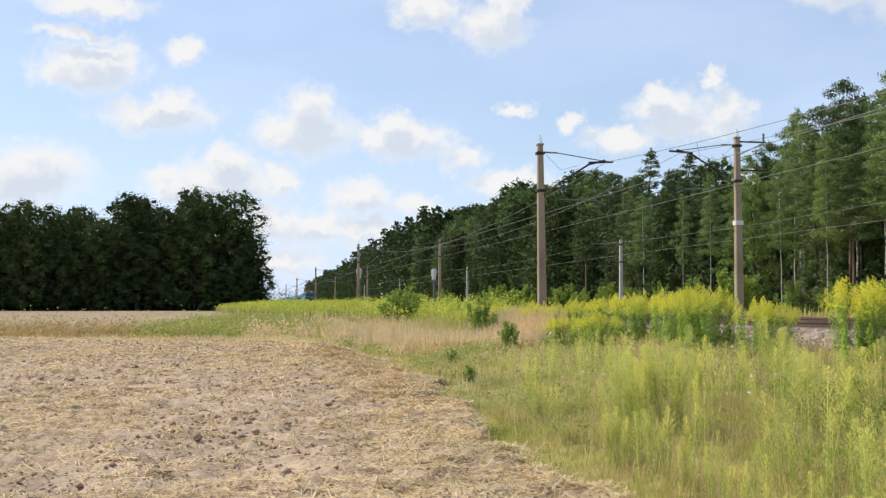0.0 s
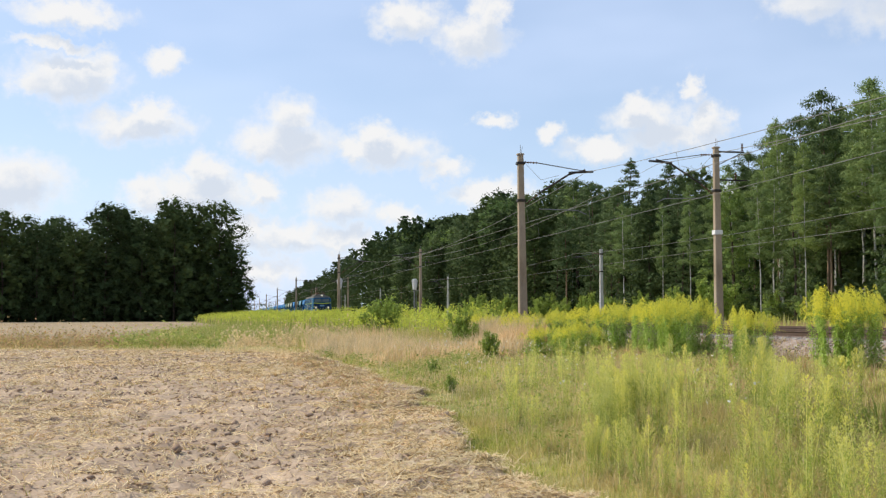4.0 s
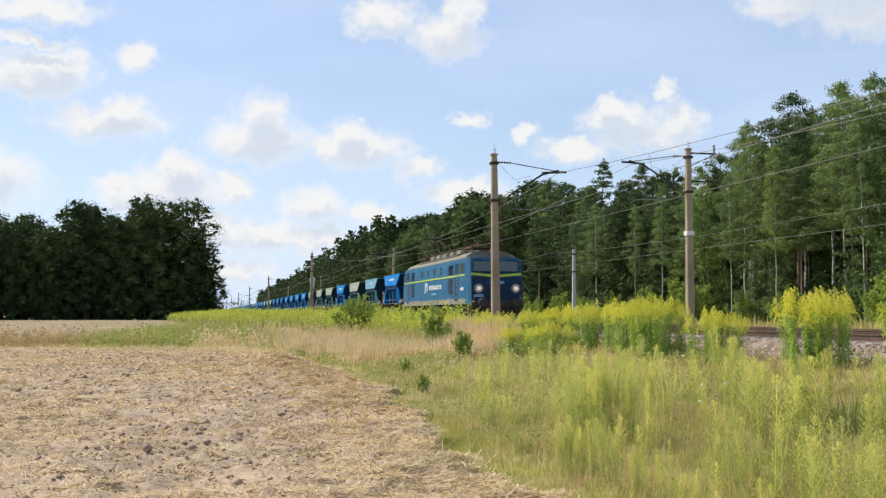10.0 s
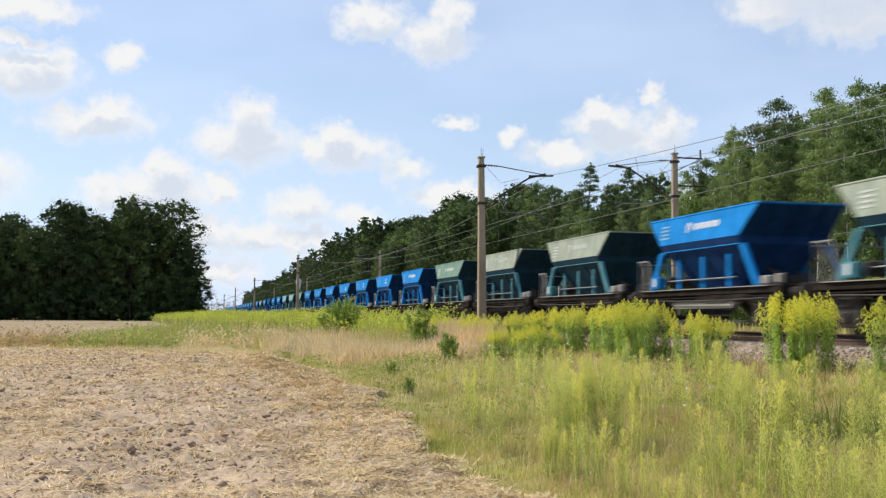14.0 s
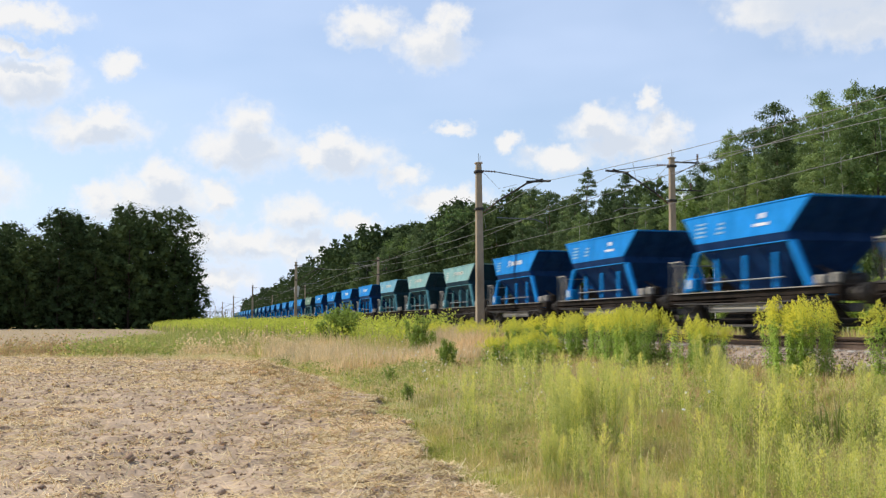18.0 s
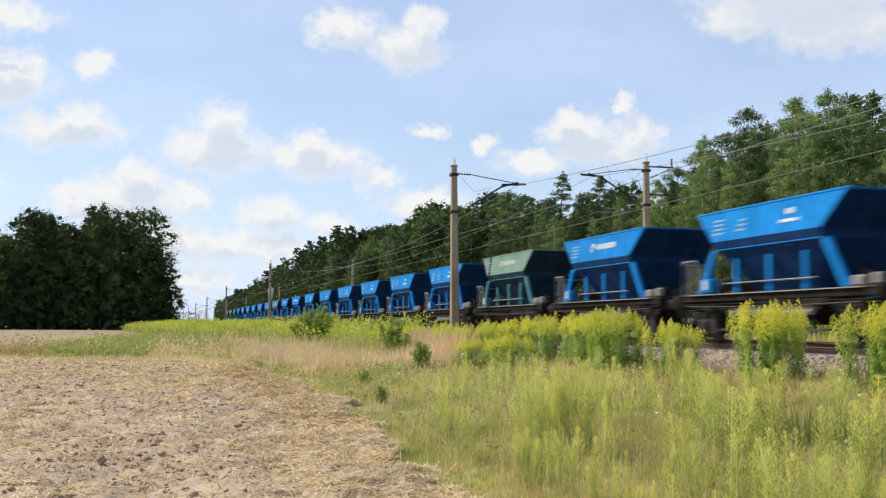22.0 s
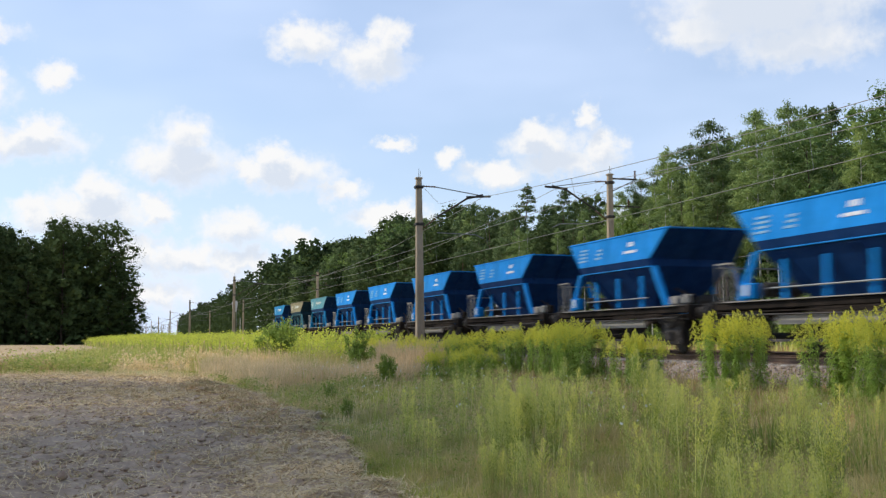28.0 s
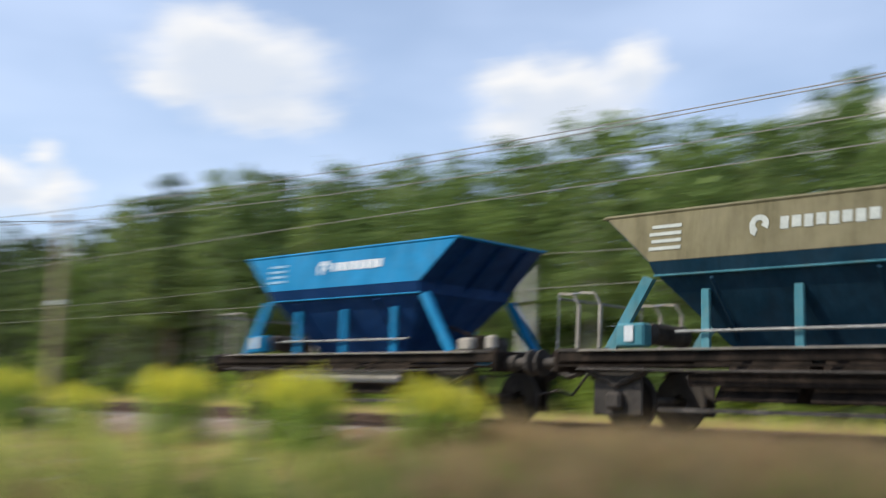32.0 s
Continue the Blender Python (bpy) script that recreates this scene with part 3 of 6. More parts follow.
def mast(x, y, top, side, mat=CONCRETE, feeder=False, base=0.6, band=False, lean=0.0, label="", arm=2.9):
    """A concrete mast with its hinged bracket; side: +1 or -1, the way to its track."""
    m = thing("catenary_mast", label or "tall tan concrete catenary mast with a steel bracket arm", "catenary mast", "catenary masts")
    m.matrix_basis = pose(x, y, 0, 0, lean, 0)
    w0, w1 = 0.185, 0.12
    body = Shape().loft([[(w * a, w * 0.85 * b, z) for a, b in ((-1, -0.8), (-0.8, -1), (0.8, -1), (1, -0.8), (1, 0.8), (0.8, 1), (-0.8, 1), (-1, 0.8))] for z, w in ((base - 0.5, w0), (base + 0.05, w0), (top - 0.25, w1), (top, w1 * 0.9))])
    post = part("pole", body, mat, m)
    part("cap", Shape().box(0, 0, top + 0.03, 0.3, 0.26, 0.08, 0.02), mat, post)
    part("spike", Shape().tube([(0, 0, top + 0.05), (0.01, 0, top + 0.45)], 0.012, 5).tube([(0.05, 0, top + 0.05), (0.09, 0, top + 0.36)], 0.01, 5), STEEL, post)
    for drop in (0.35, 1.95):
        part("clamp", Shape().box(0, 0, top - drop, 0.36, 0.33, 0.12, 0.02), DARKSTEEL, post)
    if band:
        part("painted_band", Shape().loft([[(0.185 * a, 0.16 * b, z) for a, b in ((-1, -1), (1, -1), (1, 1), (-1, 1))] for z in (5.3, 5.5)]), WHITEPAINT, post, "white painted band")
    s = side
    hi, lo = top - 0.3, top - 2.1
    tip = (s * arm, 0.0, hi - 0.35)
    part("stay", Shape().tube([(s * 0.75, 0, hi - 0.02), tip], 0.022, 6), STEEL, m)
    part("bracket_tube", Shape().tube([(s * 0.75, 0, lo + 0.45), (s * (arm - 0.75), 0, hi - 0.5), (s * arm, 0, hi - 0.30)], 0.042, 7), DARKSTEEL, m)
    part("bracket_head", Shape().tube([(s * (arm - 0.75), 0, hi - 0.42), (s * (arm + 0.35), 0, hi - 0.36)], 0.05, 7), DARKSTEEL, m)
    part("registration_arm", Shape().tube([(s * 0.8, 0, lo - 0.2), (s * (arm - 0.4), 0, lo - 0.25), (s * arm, 0, lo - 0.42)], 0.022, 6), STEEL, m)
    part("insulator", insulator(Shape(), (s * 0.17, 0, hi), (s * 0.78, 0, hi - 0.02)), PORCELAIN, m)
    part("insulator", insulator(Shape(), (s * 0.19, 0, lo), (s * 0.78, 0, lo + 0.45)), PORCELAIN, m)
    part("hanger", Shape().tube([(s * 0.25, 0, hi - 0.1), (s * 0.9, 0, hi - 0.75), (s * 1.7, 0, hi - 0.55)], 0.008, 5), WIRE, m)
    if feeder:
        part("feeder_arm", Shape().box(-s * 0.7, 0, top - 0.15, 1.35, 0.07, 0.07).tube([(-s * 0.12, 0, top - 0.75), (-s * 1.25, 0, top - 0.2)], 0.02, 5), DARKSTEEL, m)
        part("feeder_arm", Shape().box(-s * 0.75, 0, top - 1.45, 1.5, 0.06, 0.06), DARKSTEEL, m)
        part("feeder_insulator", insulator(Shape(), (-s * 1.3, 0, top - 0.1), (-s * 1.3, 0, top + 0.28), 0.07), PORCELAIN, m)
        part("feeder_insulator", insulator(Shape(), (-s * 0.95, 0, top - 1.42), (-s * 0.95, 0, top - 1.08), 0.07), PORCELAIN, m)
    return m


SPAN_Y = [-31.5, 44.6, 120.6, 195.5, 268.0, 341.0, 414.0, 487.0, 560.0]
for i, y in enumerate(SPAN_Y):
    mast(NEAR - 2.55, y - 0.6, 8.5, 1, lean=-0.5 if i == 1 else 0, base=0.6)
    mast(FAR + 2.85, y + 0.6, 9.25 if i < 3 else 8.7, -1, feeder=True, band=i == 1, base=0.6,
         label="tall tan concrete mast with feeder arms and a white painted band" if i == 1 else "tall concrete catenary mast with feeder arms")
SIDE_Y = [-44.0, 28.0, 93.0, 162.0, 236.0, 308.0]
for y in SIDE_Y:
    mast(33.5, y, 7.6, -1, GREYCON, base=0.7, arm=2.4, label="pale grey concrete mast of the branch line by the wood")


def wires(name, label, strands):
    """One run of wire: rows of (list of points, radius)."""
    w = thing(name, label, "overhead wire", "overhead wires")
    for kind, pts, r in strands:
        part(kind, Shape().tube(pts, r, 5), WIRE, w)
    return w


def sag(x, za, ya, zb, yb, dip, n=14):
    return [(x, ya + (yb - ya) * k / n, za + (zb - za) * k / n - dip * 4 * (k / n) * (1 - k / n)) for k in range(n + 1)]


def run(x, poles, z_cat, z_con, dip, drop_to=3):
    """Messenger wire, contact wire and droppers from mast to mast."""
    for k in range(len(poles) - 1):
        a, b = poles[k], poles[k + 1]
        zig = 0.2 if k % 2 else -0.2
        rows = [("messenger_wire", sag(x, z_cat, a, z_cat, b, dip), 0.011),
                ("contact_wire", [(x + zig, a, z_con), (x - zig, b, z_con)], 0.011)]
        if k < drop_to:
            for j in range(1, 8):
                s = j / 8
                top = z_cat - dip * 4 * s * (1 - s)
                rows.append(("dropper", [(x, a + (b - a) * s, top), (x + zig * (1 - 2 * s), a + (b - a) * s, z_con)], 0.007))
        wires("catenary_wire", "thin dark catenary wires strung over the track", rows)


run(NEAR + 0.3, [y - 0.6 for y in SPAN_Y], 7.83, 6.5, 1.28)
run(FAR + 0.0, [y + 0.6 for y in SPAN_Y], 8.45, 6.5, 1.4)
run(31.0, SIDE_Y, 7.25, 5.9, 0.55, 2)

def signal(x, y, top, label):
    """A signal seen from behind: round-ended head on a post with a ladder."""
    s = thing("railway_signal", label, "signal", "railway signals")
    s.matrix_basis = pose(x, y, 0.7)
    part("post", Shape().tube([(0, 0, -0.3), (0, 0, top - 1.2)], 0.07, 8), STEEL, s)
    rows = []
    for k in range(13):
        a = math.pi * k / 12
        rows.append((-0.33 * math.cos(a), 0.33 * math.sin(a) + 0.35))
    ring = rows + [(0.2, -0.6), (-0.2, -0.6)]
    part("signal_head", Shape().loft([[(p, d, top - 0.75 + q) for p, q in ring] for d in (-0.03, 0.03)]), SIGNALBACK, s, "pale painted round-topped board")
    part("lamp_case", Shape().box(0, -0.16, top - 0.75, 0.34, 0.26, 1.1, 0.05), SIGNALBACK, s)
    part("ladder", Shape().tube([(-0.17, -0.3, 0), (-0.17, -0.25, top - 1.2)], 0.015, 5).tube([(0.17, -0.3, 0), (0.17, -0.25, top - 1.2)], 0.015, 5), STEEL, s)
    part("cabinet", Shape().box(0.1, -0.1, 0.5, 0.4, 0.3, 0.7, 0.03), SIGNALBACK, s)


signal(20.6, 118.0, 5.2, "pale-backed railway signal on a thin steel post")
signal(12.7, 122.5, 5.4, "pale-backed railway signal standing beside a mast")


# ---- rolling stock ----
def mirror_x(pts):
    return [(-x, y, z) for x, y, z in pts][::-1]


def make_wheelset(name):
    """Two wheels on an axle, about the axle's middle."""
    s = Shape()
    s.tube([(-0.98, 0, 0), (0.98, 0, 0)], 0.08, 8)
    for x in (-1, 1):
        s.lathe((x * 0.79, 0, 0), (x * 0.68, 0, 0), [(0, 0.44), (0, 0.40), (0.05, 0.38), (0.3, 0.34), (0.3, 0.14), (1.0, 0.14), (1.0, 0.46), (0.75, 0.49), (0.65, 0.46), (0.05, 0.455)], 20)
        for k in range(4):
            a = k * math.pi / 2
            s.box(x * 0.77, 0.24 * math.cos(a), 0.24 * math.sin(a), 0.02, 0.1, 0.1)
    return s.mesh(name, DARKSTEEL)


WHEELS = make_wheelset("wheelset")


def make_wagon(label, panel, low, trim, worn=False):
    """A two-axle ballast hopper wagon about its middle at rail height, front towards -y."""
    w = thing("hopper_wagon", label, "hopper wagon", "wagons of the freight train")
    top, crease, fold = 3.29, 2.55, 2.35
    # body shell: outer skin up, inner skin down
    def ring(z, hx, hy):
        return [(-hx, -hy, z), (hx, -hy, z), (hx, hy, z), (-hx, hy, z)]
    # hopper, skirts and end walls take the paint darkened for shade
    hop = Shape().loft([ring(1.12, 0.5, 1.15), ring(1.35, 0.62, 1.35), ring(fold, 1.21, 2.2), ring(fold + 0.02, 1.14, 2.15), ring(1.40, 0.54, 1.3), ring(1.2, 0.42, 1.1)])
    hopper = part("hopper", hop, low, w, "dusty tapering hopper, shade put into its paint")
    for sx in (-1, 1):
        c = [(sx * 1.29, -2.28, crease), (sx * 1.29, 2.28, crease), (sx * 1.2, 3.12, top), (sx * 1.2, -3.12, top)]
        p = part("side_panel", Shape().plate(c if sx < 0 else c[::-1], 0.03), panel, w)
        part("top_rim", Shape().tube([(sx * 1.2, -3.14, top + 0.01), (sx * 1.2, 3.14, top + 0.01)], 0.035, 6), panel, p)
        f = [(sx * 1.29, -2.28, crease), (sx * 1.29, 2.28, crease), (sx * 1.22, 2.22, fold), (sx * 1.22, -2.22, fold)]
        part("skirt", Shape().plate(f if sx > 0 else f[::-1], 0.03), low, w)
        part("waist_rail", Shape().box(sx * 1.23, 0, fold - 0.01, 0.05, 4.5, 0.03, 0.008), trim, w)
        for sy in (-1, 1):
            a, b = Vector((sx * 1.20, sy * 2.34, fold - 0.03)), Vector((sx * 1.20, sy * 3.05, 1.24))
            d = Vector((0, 0.085, 0.03 * sy))
            part("leg", Shape().loft([[a + d + Vector((0.05, 0, 0)), a - d + Vector((0.05, 0, 0)), a - d - Vector((0.05, 0, 0)), a + d - Vector((0.05, 0, 0))],
                                      [b + d + Vector((0.04, 0, 0)), b - d + Vector((0.04, 0, 0)), b - d - Vector((0.04, 0, 0)), b + d - Vector((0.04, 0, 0))]]), trim, w)
        for y in (-1.44, 0.0, 1.44):
            part("stanchion", Shape().box(sx * 1.10, y, 1.66, 0.07, 0.14, 0.92, 0.012), trim, w)
        part("side_bar", Shape().tube([(sx * 1.19, -1.9, 1.50), (sx * 1.19, 1.9, 1.50)], 0.022, 6), STEEL, w, "pale tubular grab bar")
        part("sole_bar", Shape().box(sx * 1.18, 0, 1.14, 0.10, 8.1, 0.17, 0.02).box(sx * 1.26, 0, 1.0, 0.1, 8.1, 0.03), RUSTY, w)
        part("frame_edge", Shape().box(sx * 1.24, 0, 1.24, 0.12, 7.2, 0.022), DUSTBOARD, w, "dust-covered top edge of the frame")
        part("air_pipe", Shape().tube([(sx * 1.31, -3.6, 0.94), (sx * 1.31, -1.2, 0.90), (sx * 1.31, 1.4, 0.92), (sx * 1.31, 3.6, 0.95)], 0.022, 6), DARKSTEEL, w)
        part("lower_rail", Shape().box(sx * 1.16, 0, 0.36, 0.04, 4.4, 0.06), UNDERFRAME, w)
        for k, y in enumerate((-0.72, 0.72)):
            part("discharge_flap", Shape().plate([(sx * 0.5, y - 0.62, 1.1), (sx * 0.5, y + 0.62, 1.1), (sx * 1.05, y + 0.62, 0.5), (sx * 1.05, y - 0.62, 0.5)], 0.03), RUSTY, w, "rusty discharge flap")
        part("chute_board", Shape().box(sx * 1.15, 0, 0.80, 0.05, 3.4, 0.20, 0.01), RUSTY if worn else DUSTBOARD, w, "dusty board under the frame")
        for y in (-3.0, 3.0):
            part("axle_guard", Shape().box(sx * 1.06, y, 0.62, 0.05, 0.9, 0.75, 0.02), DARKSTEEL, w)
            g = part("axle_box", Shape().box(sx * 1.13, y, 0.47, 0.2, 0.28, 0.26, 0.04), DARKSTEEL, w)
            part("leaf_spring", Shape().tube([(sx * 1.12, y - 0.55, 0.92), (sx * 1.12, y, 0.70), (sx * 1.12, y + 0.55, 0.92)], 0.05, 6), DARKSTEEL, g)
        # ribs under the overhang
        for y in (-2.0, 2.0):
            part("rib", Shape().tube([(sx * 1.36, y * 0.6, fold - 0.1), (sx * 0.64, y * 0.58, 1.42)], 0.035, 5), low, w)
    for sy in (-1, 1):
        # end wall: crease up to the projecting lip; shade put into its paint
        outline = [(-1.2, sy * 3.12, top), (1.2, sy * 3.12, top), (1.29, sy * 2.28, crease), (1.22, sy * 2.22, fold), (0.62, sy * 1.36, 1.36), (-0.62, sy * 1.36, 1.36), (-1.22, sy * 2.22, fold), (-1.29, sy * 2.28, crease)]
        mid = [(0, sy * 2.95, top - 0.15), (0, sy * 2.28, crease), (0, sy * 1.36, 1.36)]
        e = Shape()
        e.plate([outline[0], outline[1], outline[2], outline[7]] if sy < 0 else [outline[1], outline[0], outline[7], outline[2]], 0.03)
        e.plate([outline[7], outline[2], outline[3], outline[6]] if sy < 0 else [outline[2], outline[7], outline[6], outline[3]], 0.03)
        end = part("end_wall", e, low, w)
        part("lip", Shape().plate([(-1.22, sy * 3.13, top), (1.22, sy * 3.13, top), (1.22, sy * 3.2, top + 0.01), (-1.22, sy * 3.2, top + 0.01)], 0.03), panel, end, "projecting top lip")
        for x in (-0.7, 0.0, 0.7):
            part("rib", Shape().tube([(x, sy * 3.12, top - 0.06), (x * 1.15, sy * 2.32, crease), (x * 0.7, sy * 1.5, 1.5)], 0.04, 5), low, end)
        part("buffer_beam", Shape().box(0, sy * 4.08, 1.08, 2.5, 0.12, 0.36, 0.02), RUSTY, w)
        for x in (-0.875, 0.875):
            b = part("buffer", Shape().lathe((x, sy * 4.12, 1.06), (x, sy * 4.70, 1.06), [(0, 0.14), (0.35, 0.14), (0.36, 0.09), (0.85, 0.09), (0.86, 0.23), (0.95, 0.225), (1.0, 0.17)], 12), DARKSTEEL, w)
        part("coupling", Shape().tube([(0, sy * 4.1, 1.02), (0, sy * 4.45, 0.98), (0.02, sy * 4.74, 0.86)], 0.045, 6), DARKSTEEL, w)
        part("brake_hose", Shape().tube([(-0.35, sy * 4.1, 0.9), (-0.36, sy * 4.4, 0.55), (-0.3, sy * 4.72, 0.62)], 0.022, 6), DARKSTEEL, w)
        part("platform", Shape().box(0, sy * 3.55, 1.25, 2.5, 1.0, 0.05), DARKSTEEL, w, "dark steel end platform")
    # rear platform: looped rails, brake tank, gear
    for x in (-1.2, 1.15):
        loop = [(3.26, 1.26), (3.24, 1.95), (3.36, 2.14), (3.62, 2.16)]
        for far in (0, 1):
            path = [(q + 0.42 * far, z) for q, z in loop]
            part("loop_strap", Shape().loft([[(x - 0.03, q - 0.02, z - 0.02), (x + 0.03, q - 0.02, z - 0.02), (x + 0.03, q + 0.02, z + 0.02), (x - 0.03, q + 0.02, z + 0.02)] for q, z in path]), DUSTBOARD, w, "dusty bent-strap handrail")
        part("rail_bar", Shape().tube([(x, 3.62, 2.15), (x, 4.06, 2.15), (x, 4.08, 1.26)], 0.022, 5), STEEL, w)
    part("cross_rail", Shape().tube([(-1.2, 4.04, 2.08), (1.15, 4.04, 2.08)], 0.022, 6), STEEL, w)
    part("air_tank", Shape().lathe((-0.9, 2.55, 1.5), (0.1, 2.55, 1.5), [(0, 0.05), (0.03, 0.17), (0.97, 0.17), (1.0, 0.05)], 12), DARKSTEEL, w)
    part("gear_box", Shape().box(-1.2, 2.62, 1.46, 0.24, 0.5, 0.36, 0.03), trim, w)
    part("notice_plate", Shape().box(-1.34, 2.62, 1.48, 0.012, 0.16, 0.24), LETTER, w, "small white notice plate")
    part("brake_cylinder", Shape().lathe((0.2, -3.1, 1.42), (0.2, -2.3, 1.42), [(0, 0.04), (0.04, 0.15), (0.9, 0.15), (1.0, 0.04)], 12), DARKSTEEL, w)
    part("valve", Shape().box(-0.6, -3.2, 1.42, 0.22, 0.3, 0.3, 0.05).tube([(-0.6, -3.2, 1.5), (-0.6, -2.4, 1.75)], 0.03, 6), RUSTY, w)
    part("lamp_bracket", Shape().box(-1.15, -3.95, 1.40, 0.16, 0.2, 0.24, 0.03), DUSTBOARD, w)
    part("valve_box", Shape().box(-1.12, -3.35, 1.38, 0.2, 0.3, 0.22, 0.03), DUSTBOARD, w, "pale dusty valve box")
    part("end_box", Shape().box(-0.95, -3.75, 1.12, 0.4, 0.34, 0.2, 0.03), trim, w)
    # marks on the near side panel
    def on_panel(y0, y1, s0, s1, lift=0.024):
        """A rectangle on the near panel: along it, and 0..1 up it."""
        def at(y, s):
            return Vector((-1.29 + 0.09 * s - lift * 0.99, y, crease + (top - crease) * s + lift * 0.12))
        return [at(y0, s0), at(y1, s0), at(y1, s1), at(y0, s1)]
    emblem, word = Shape(), []
    rings = []
    for k in range(11):
        a = math.radians(-70 + 28 * k)
        r0, r1 = 0.065 - 0.03 * (k > 8), 0.15 + 0.03 * (k < 2)
        q = [(0.5 + r * math.cos(a), 0.55 + r * math.sin(a) * 1.3) for r in (r0, r1)]
        rings.append([on_panel(q[0][0], 0, q[0][1], 0, 0.022)[0], on_panel(q[1][0], 0, q[1][1], 0, 0.022)[0], on_panel(q[1][0], 0, q[1][1], 0, 0.026)[0], on_panel(q[0][0], 0, q[0][1], 0, 0.026)[0]])
    emblem.loft(rings)
    y = 0.22
    for k, wd in enumerate((0.16, 0.17, 0.16, 0.17, 0.17, 0.17, 0.17, 0.18)):
        word.append(Shape().plate(on_panel(y - wd, y - 0.035, 0.42 + 0.02 * (k % 2), 0.66), 0.003))
        y -= wd + 0.01
    return w, emblem, word, on_panel


def finish_wagon(label, panel, low, trim, style, worn=False):
    w, emblem, word, on_panel = make_wagon(label, panel, low, trim, worn)
    ink = LETTER_DUSTY if worn else LETTER
    for k in range(4):
        part("stencil_bar", Shape().plate(on_panel(1.75, 2.3 - 0.04 * (k % 2), 0.22 + 0.15 * k, 0.29 + 0.15 * k), 0.003), LETTER_DUSTY if worn else LETTER_DIM, w, "small pale stencil row")
    if style == "word":
        part("emblem", emblem, ink, w, "round pale emblem")
        for letter in word:
            part("letter_block", letter, ink, w, "pale block of the word mark")
    else:
        for k in range(3):
            part("stencil_bar", Shape().plate(on_panel(0.75, 1.15 - 0.06 * k, 0.25 + 0.16 * k, 0.33 + 0.16 * k), 0.003), LETTER_DIM, w, "small pale stencil row")
        part("word_bar", Shape().plate(on_panel(-1.45, -0.75, 0.3, 0.40), 0.003), LETTER, w, "small white bar")
        part("emblem", Shape().plate(on_panel(-1.25, -0.98, 0.55, 0.72), 0.003), LETTER, w, "small white emblem")
    for y in (-3.0, 3.0):
        part("wheelset", WHEELS, DARKSTEEL, w, "dark steel wheelset", at=pose(0, y, 0.46))
    return w


PATTERNS = {
    "blue": ("bright blue steel hopper wagon with small white stencils", BLUE, HOPPER_SHADE, BLUE, "stamps", False),
    "word": ("bright blue steel hopper wagon with a white word mark", BLUE, HOPPER_SHADE, BLUE, "word", False),
    "pale": ("dusty pale blue-grey hopper wagon with a white word mark", PALE, HOPPER_OLD_SHADE, TEAL, "word", True),
    "mint": ("dusty pale teal hopper wagon with a worn white word mark", MINT, HOPPER_OLD_SHADE, TEAL, "word", True),
    "grey": ("dust-covered grey-green hopper wagon with faded marks", GREY, HOPPER_OLD_SHADE, TEAL, "word", True),
    "green": ("faded green-grey hopper wagon with blue-green legs", GREEN, HOPPER_OLD_SHADE, TEAL, "word", True),
    "beige": ("dusty beige hopper wagon on teal legs", BEIGE, HOPPER_OLD_SHADE, TEAL, "word", True),
    "teal": ("weathered teal-blue hopper wagon with a worn word mark", TEAL, HOPPER_SHADE, BLUE_OLD, "word", True),
    "last": ("dark blue hopper wagon with a white word mark, end of train", BLUE_OLD, HOPPER_SHADE, BLUE_OLD, "word", False),
}
ORDER = {2: "pale", 3: "grey", 5: "grey", 6: "grey", 7: "green", 15: "mint", 16: "mint", 17: "pale", 22: "green", 31: "teal", 38: "teal", 39: "beige", 40: "last"}
for k in (1, 4, 8, 14, 18, 19, 21, 29, 30):
    ORDER[k] = "word"


def wagon_middle(k, t):
    """Where the middle of the k-th wagon is along the track."""
    return 37.52 + PITCH * (k - 1) - SPEED * (t - 12)


WAGONS, masters = {}, {}
for k in range(1, 41):
    kind = ORDER.get(k, "blue")
    if kind not in masters:
        masters[kind] = finish_wagon(*PATTERNS[kind])
        masters[kind].matrix_basis = pose(NEAR, wagon_middle(k, 0), RAIL)
        WAGONS[k] = masters[kind]
    else:
        WAGONS[k] = copy_thing(masters[kind], pose(NEAR, wagon_middle(k, 0), RAIL))


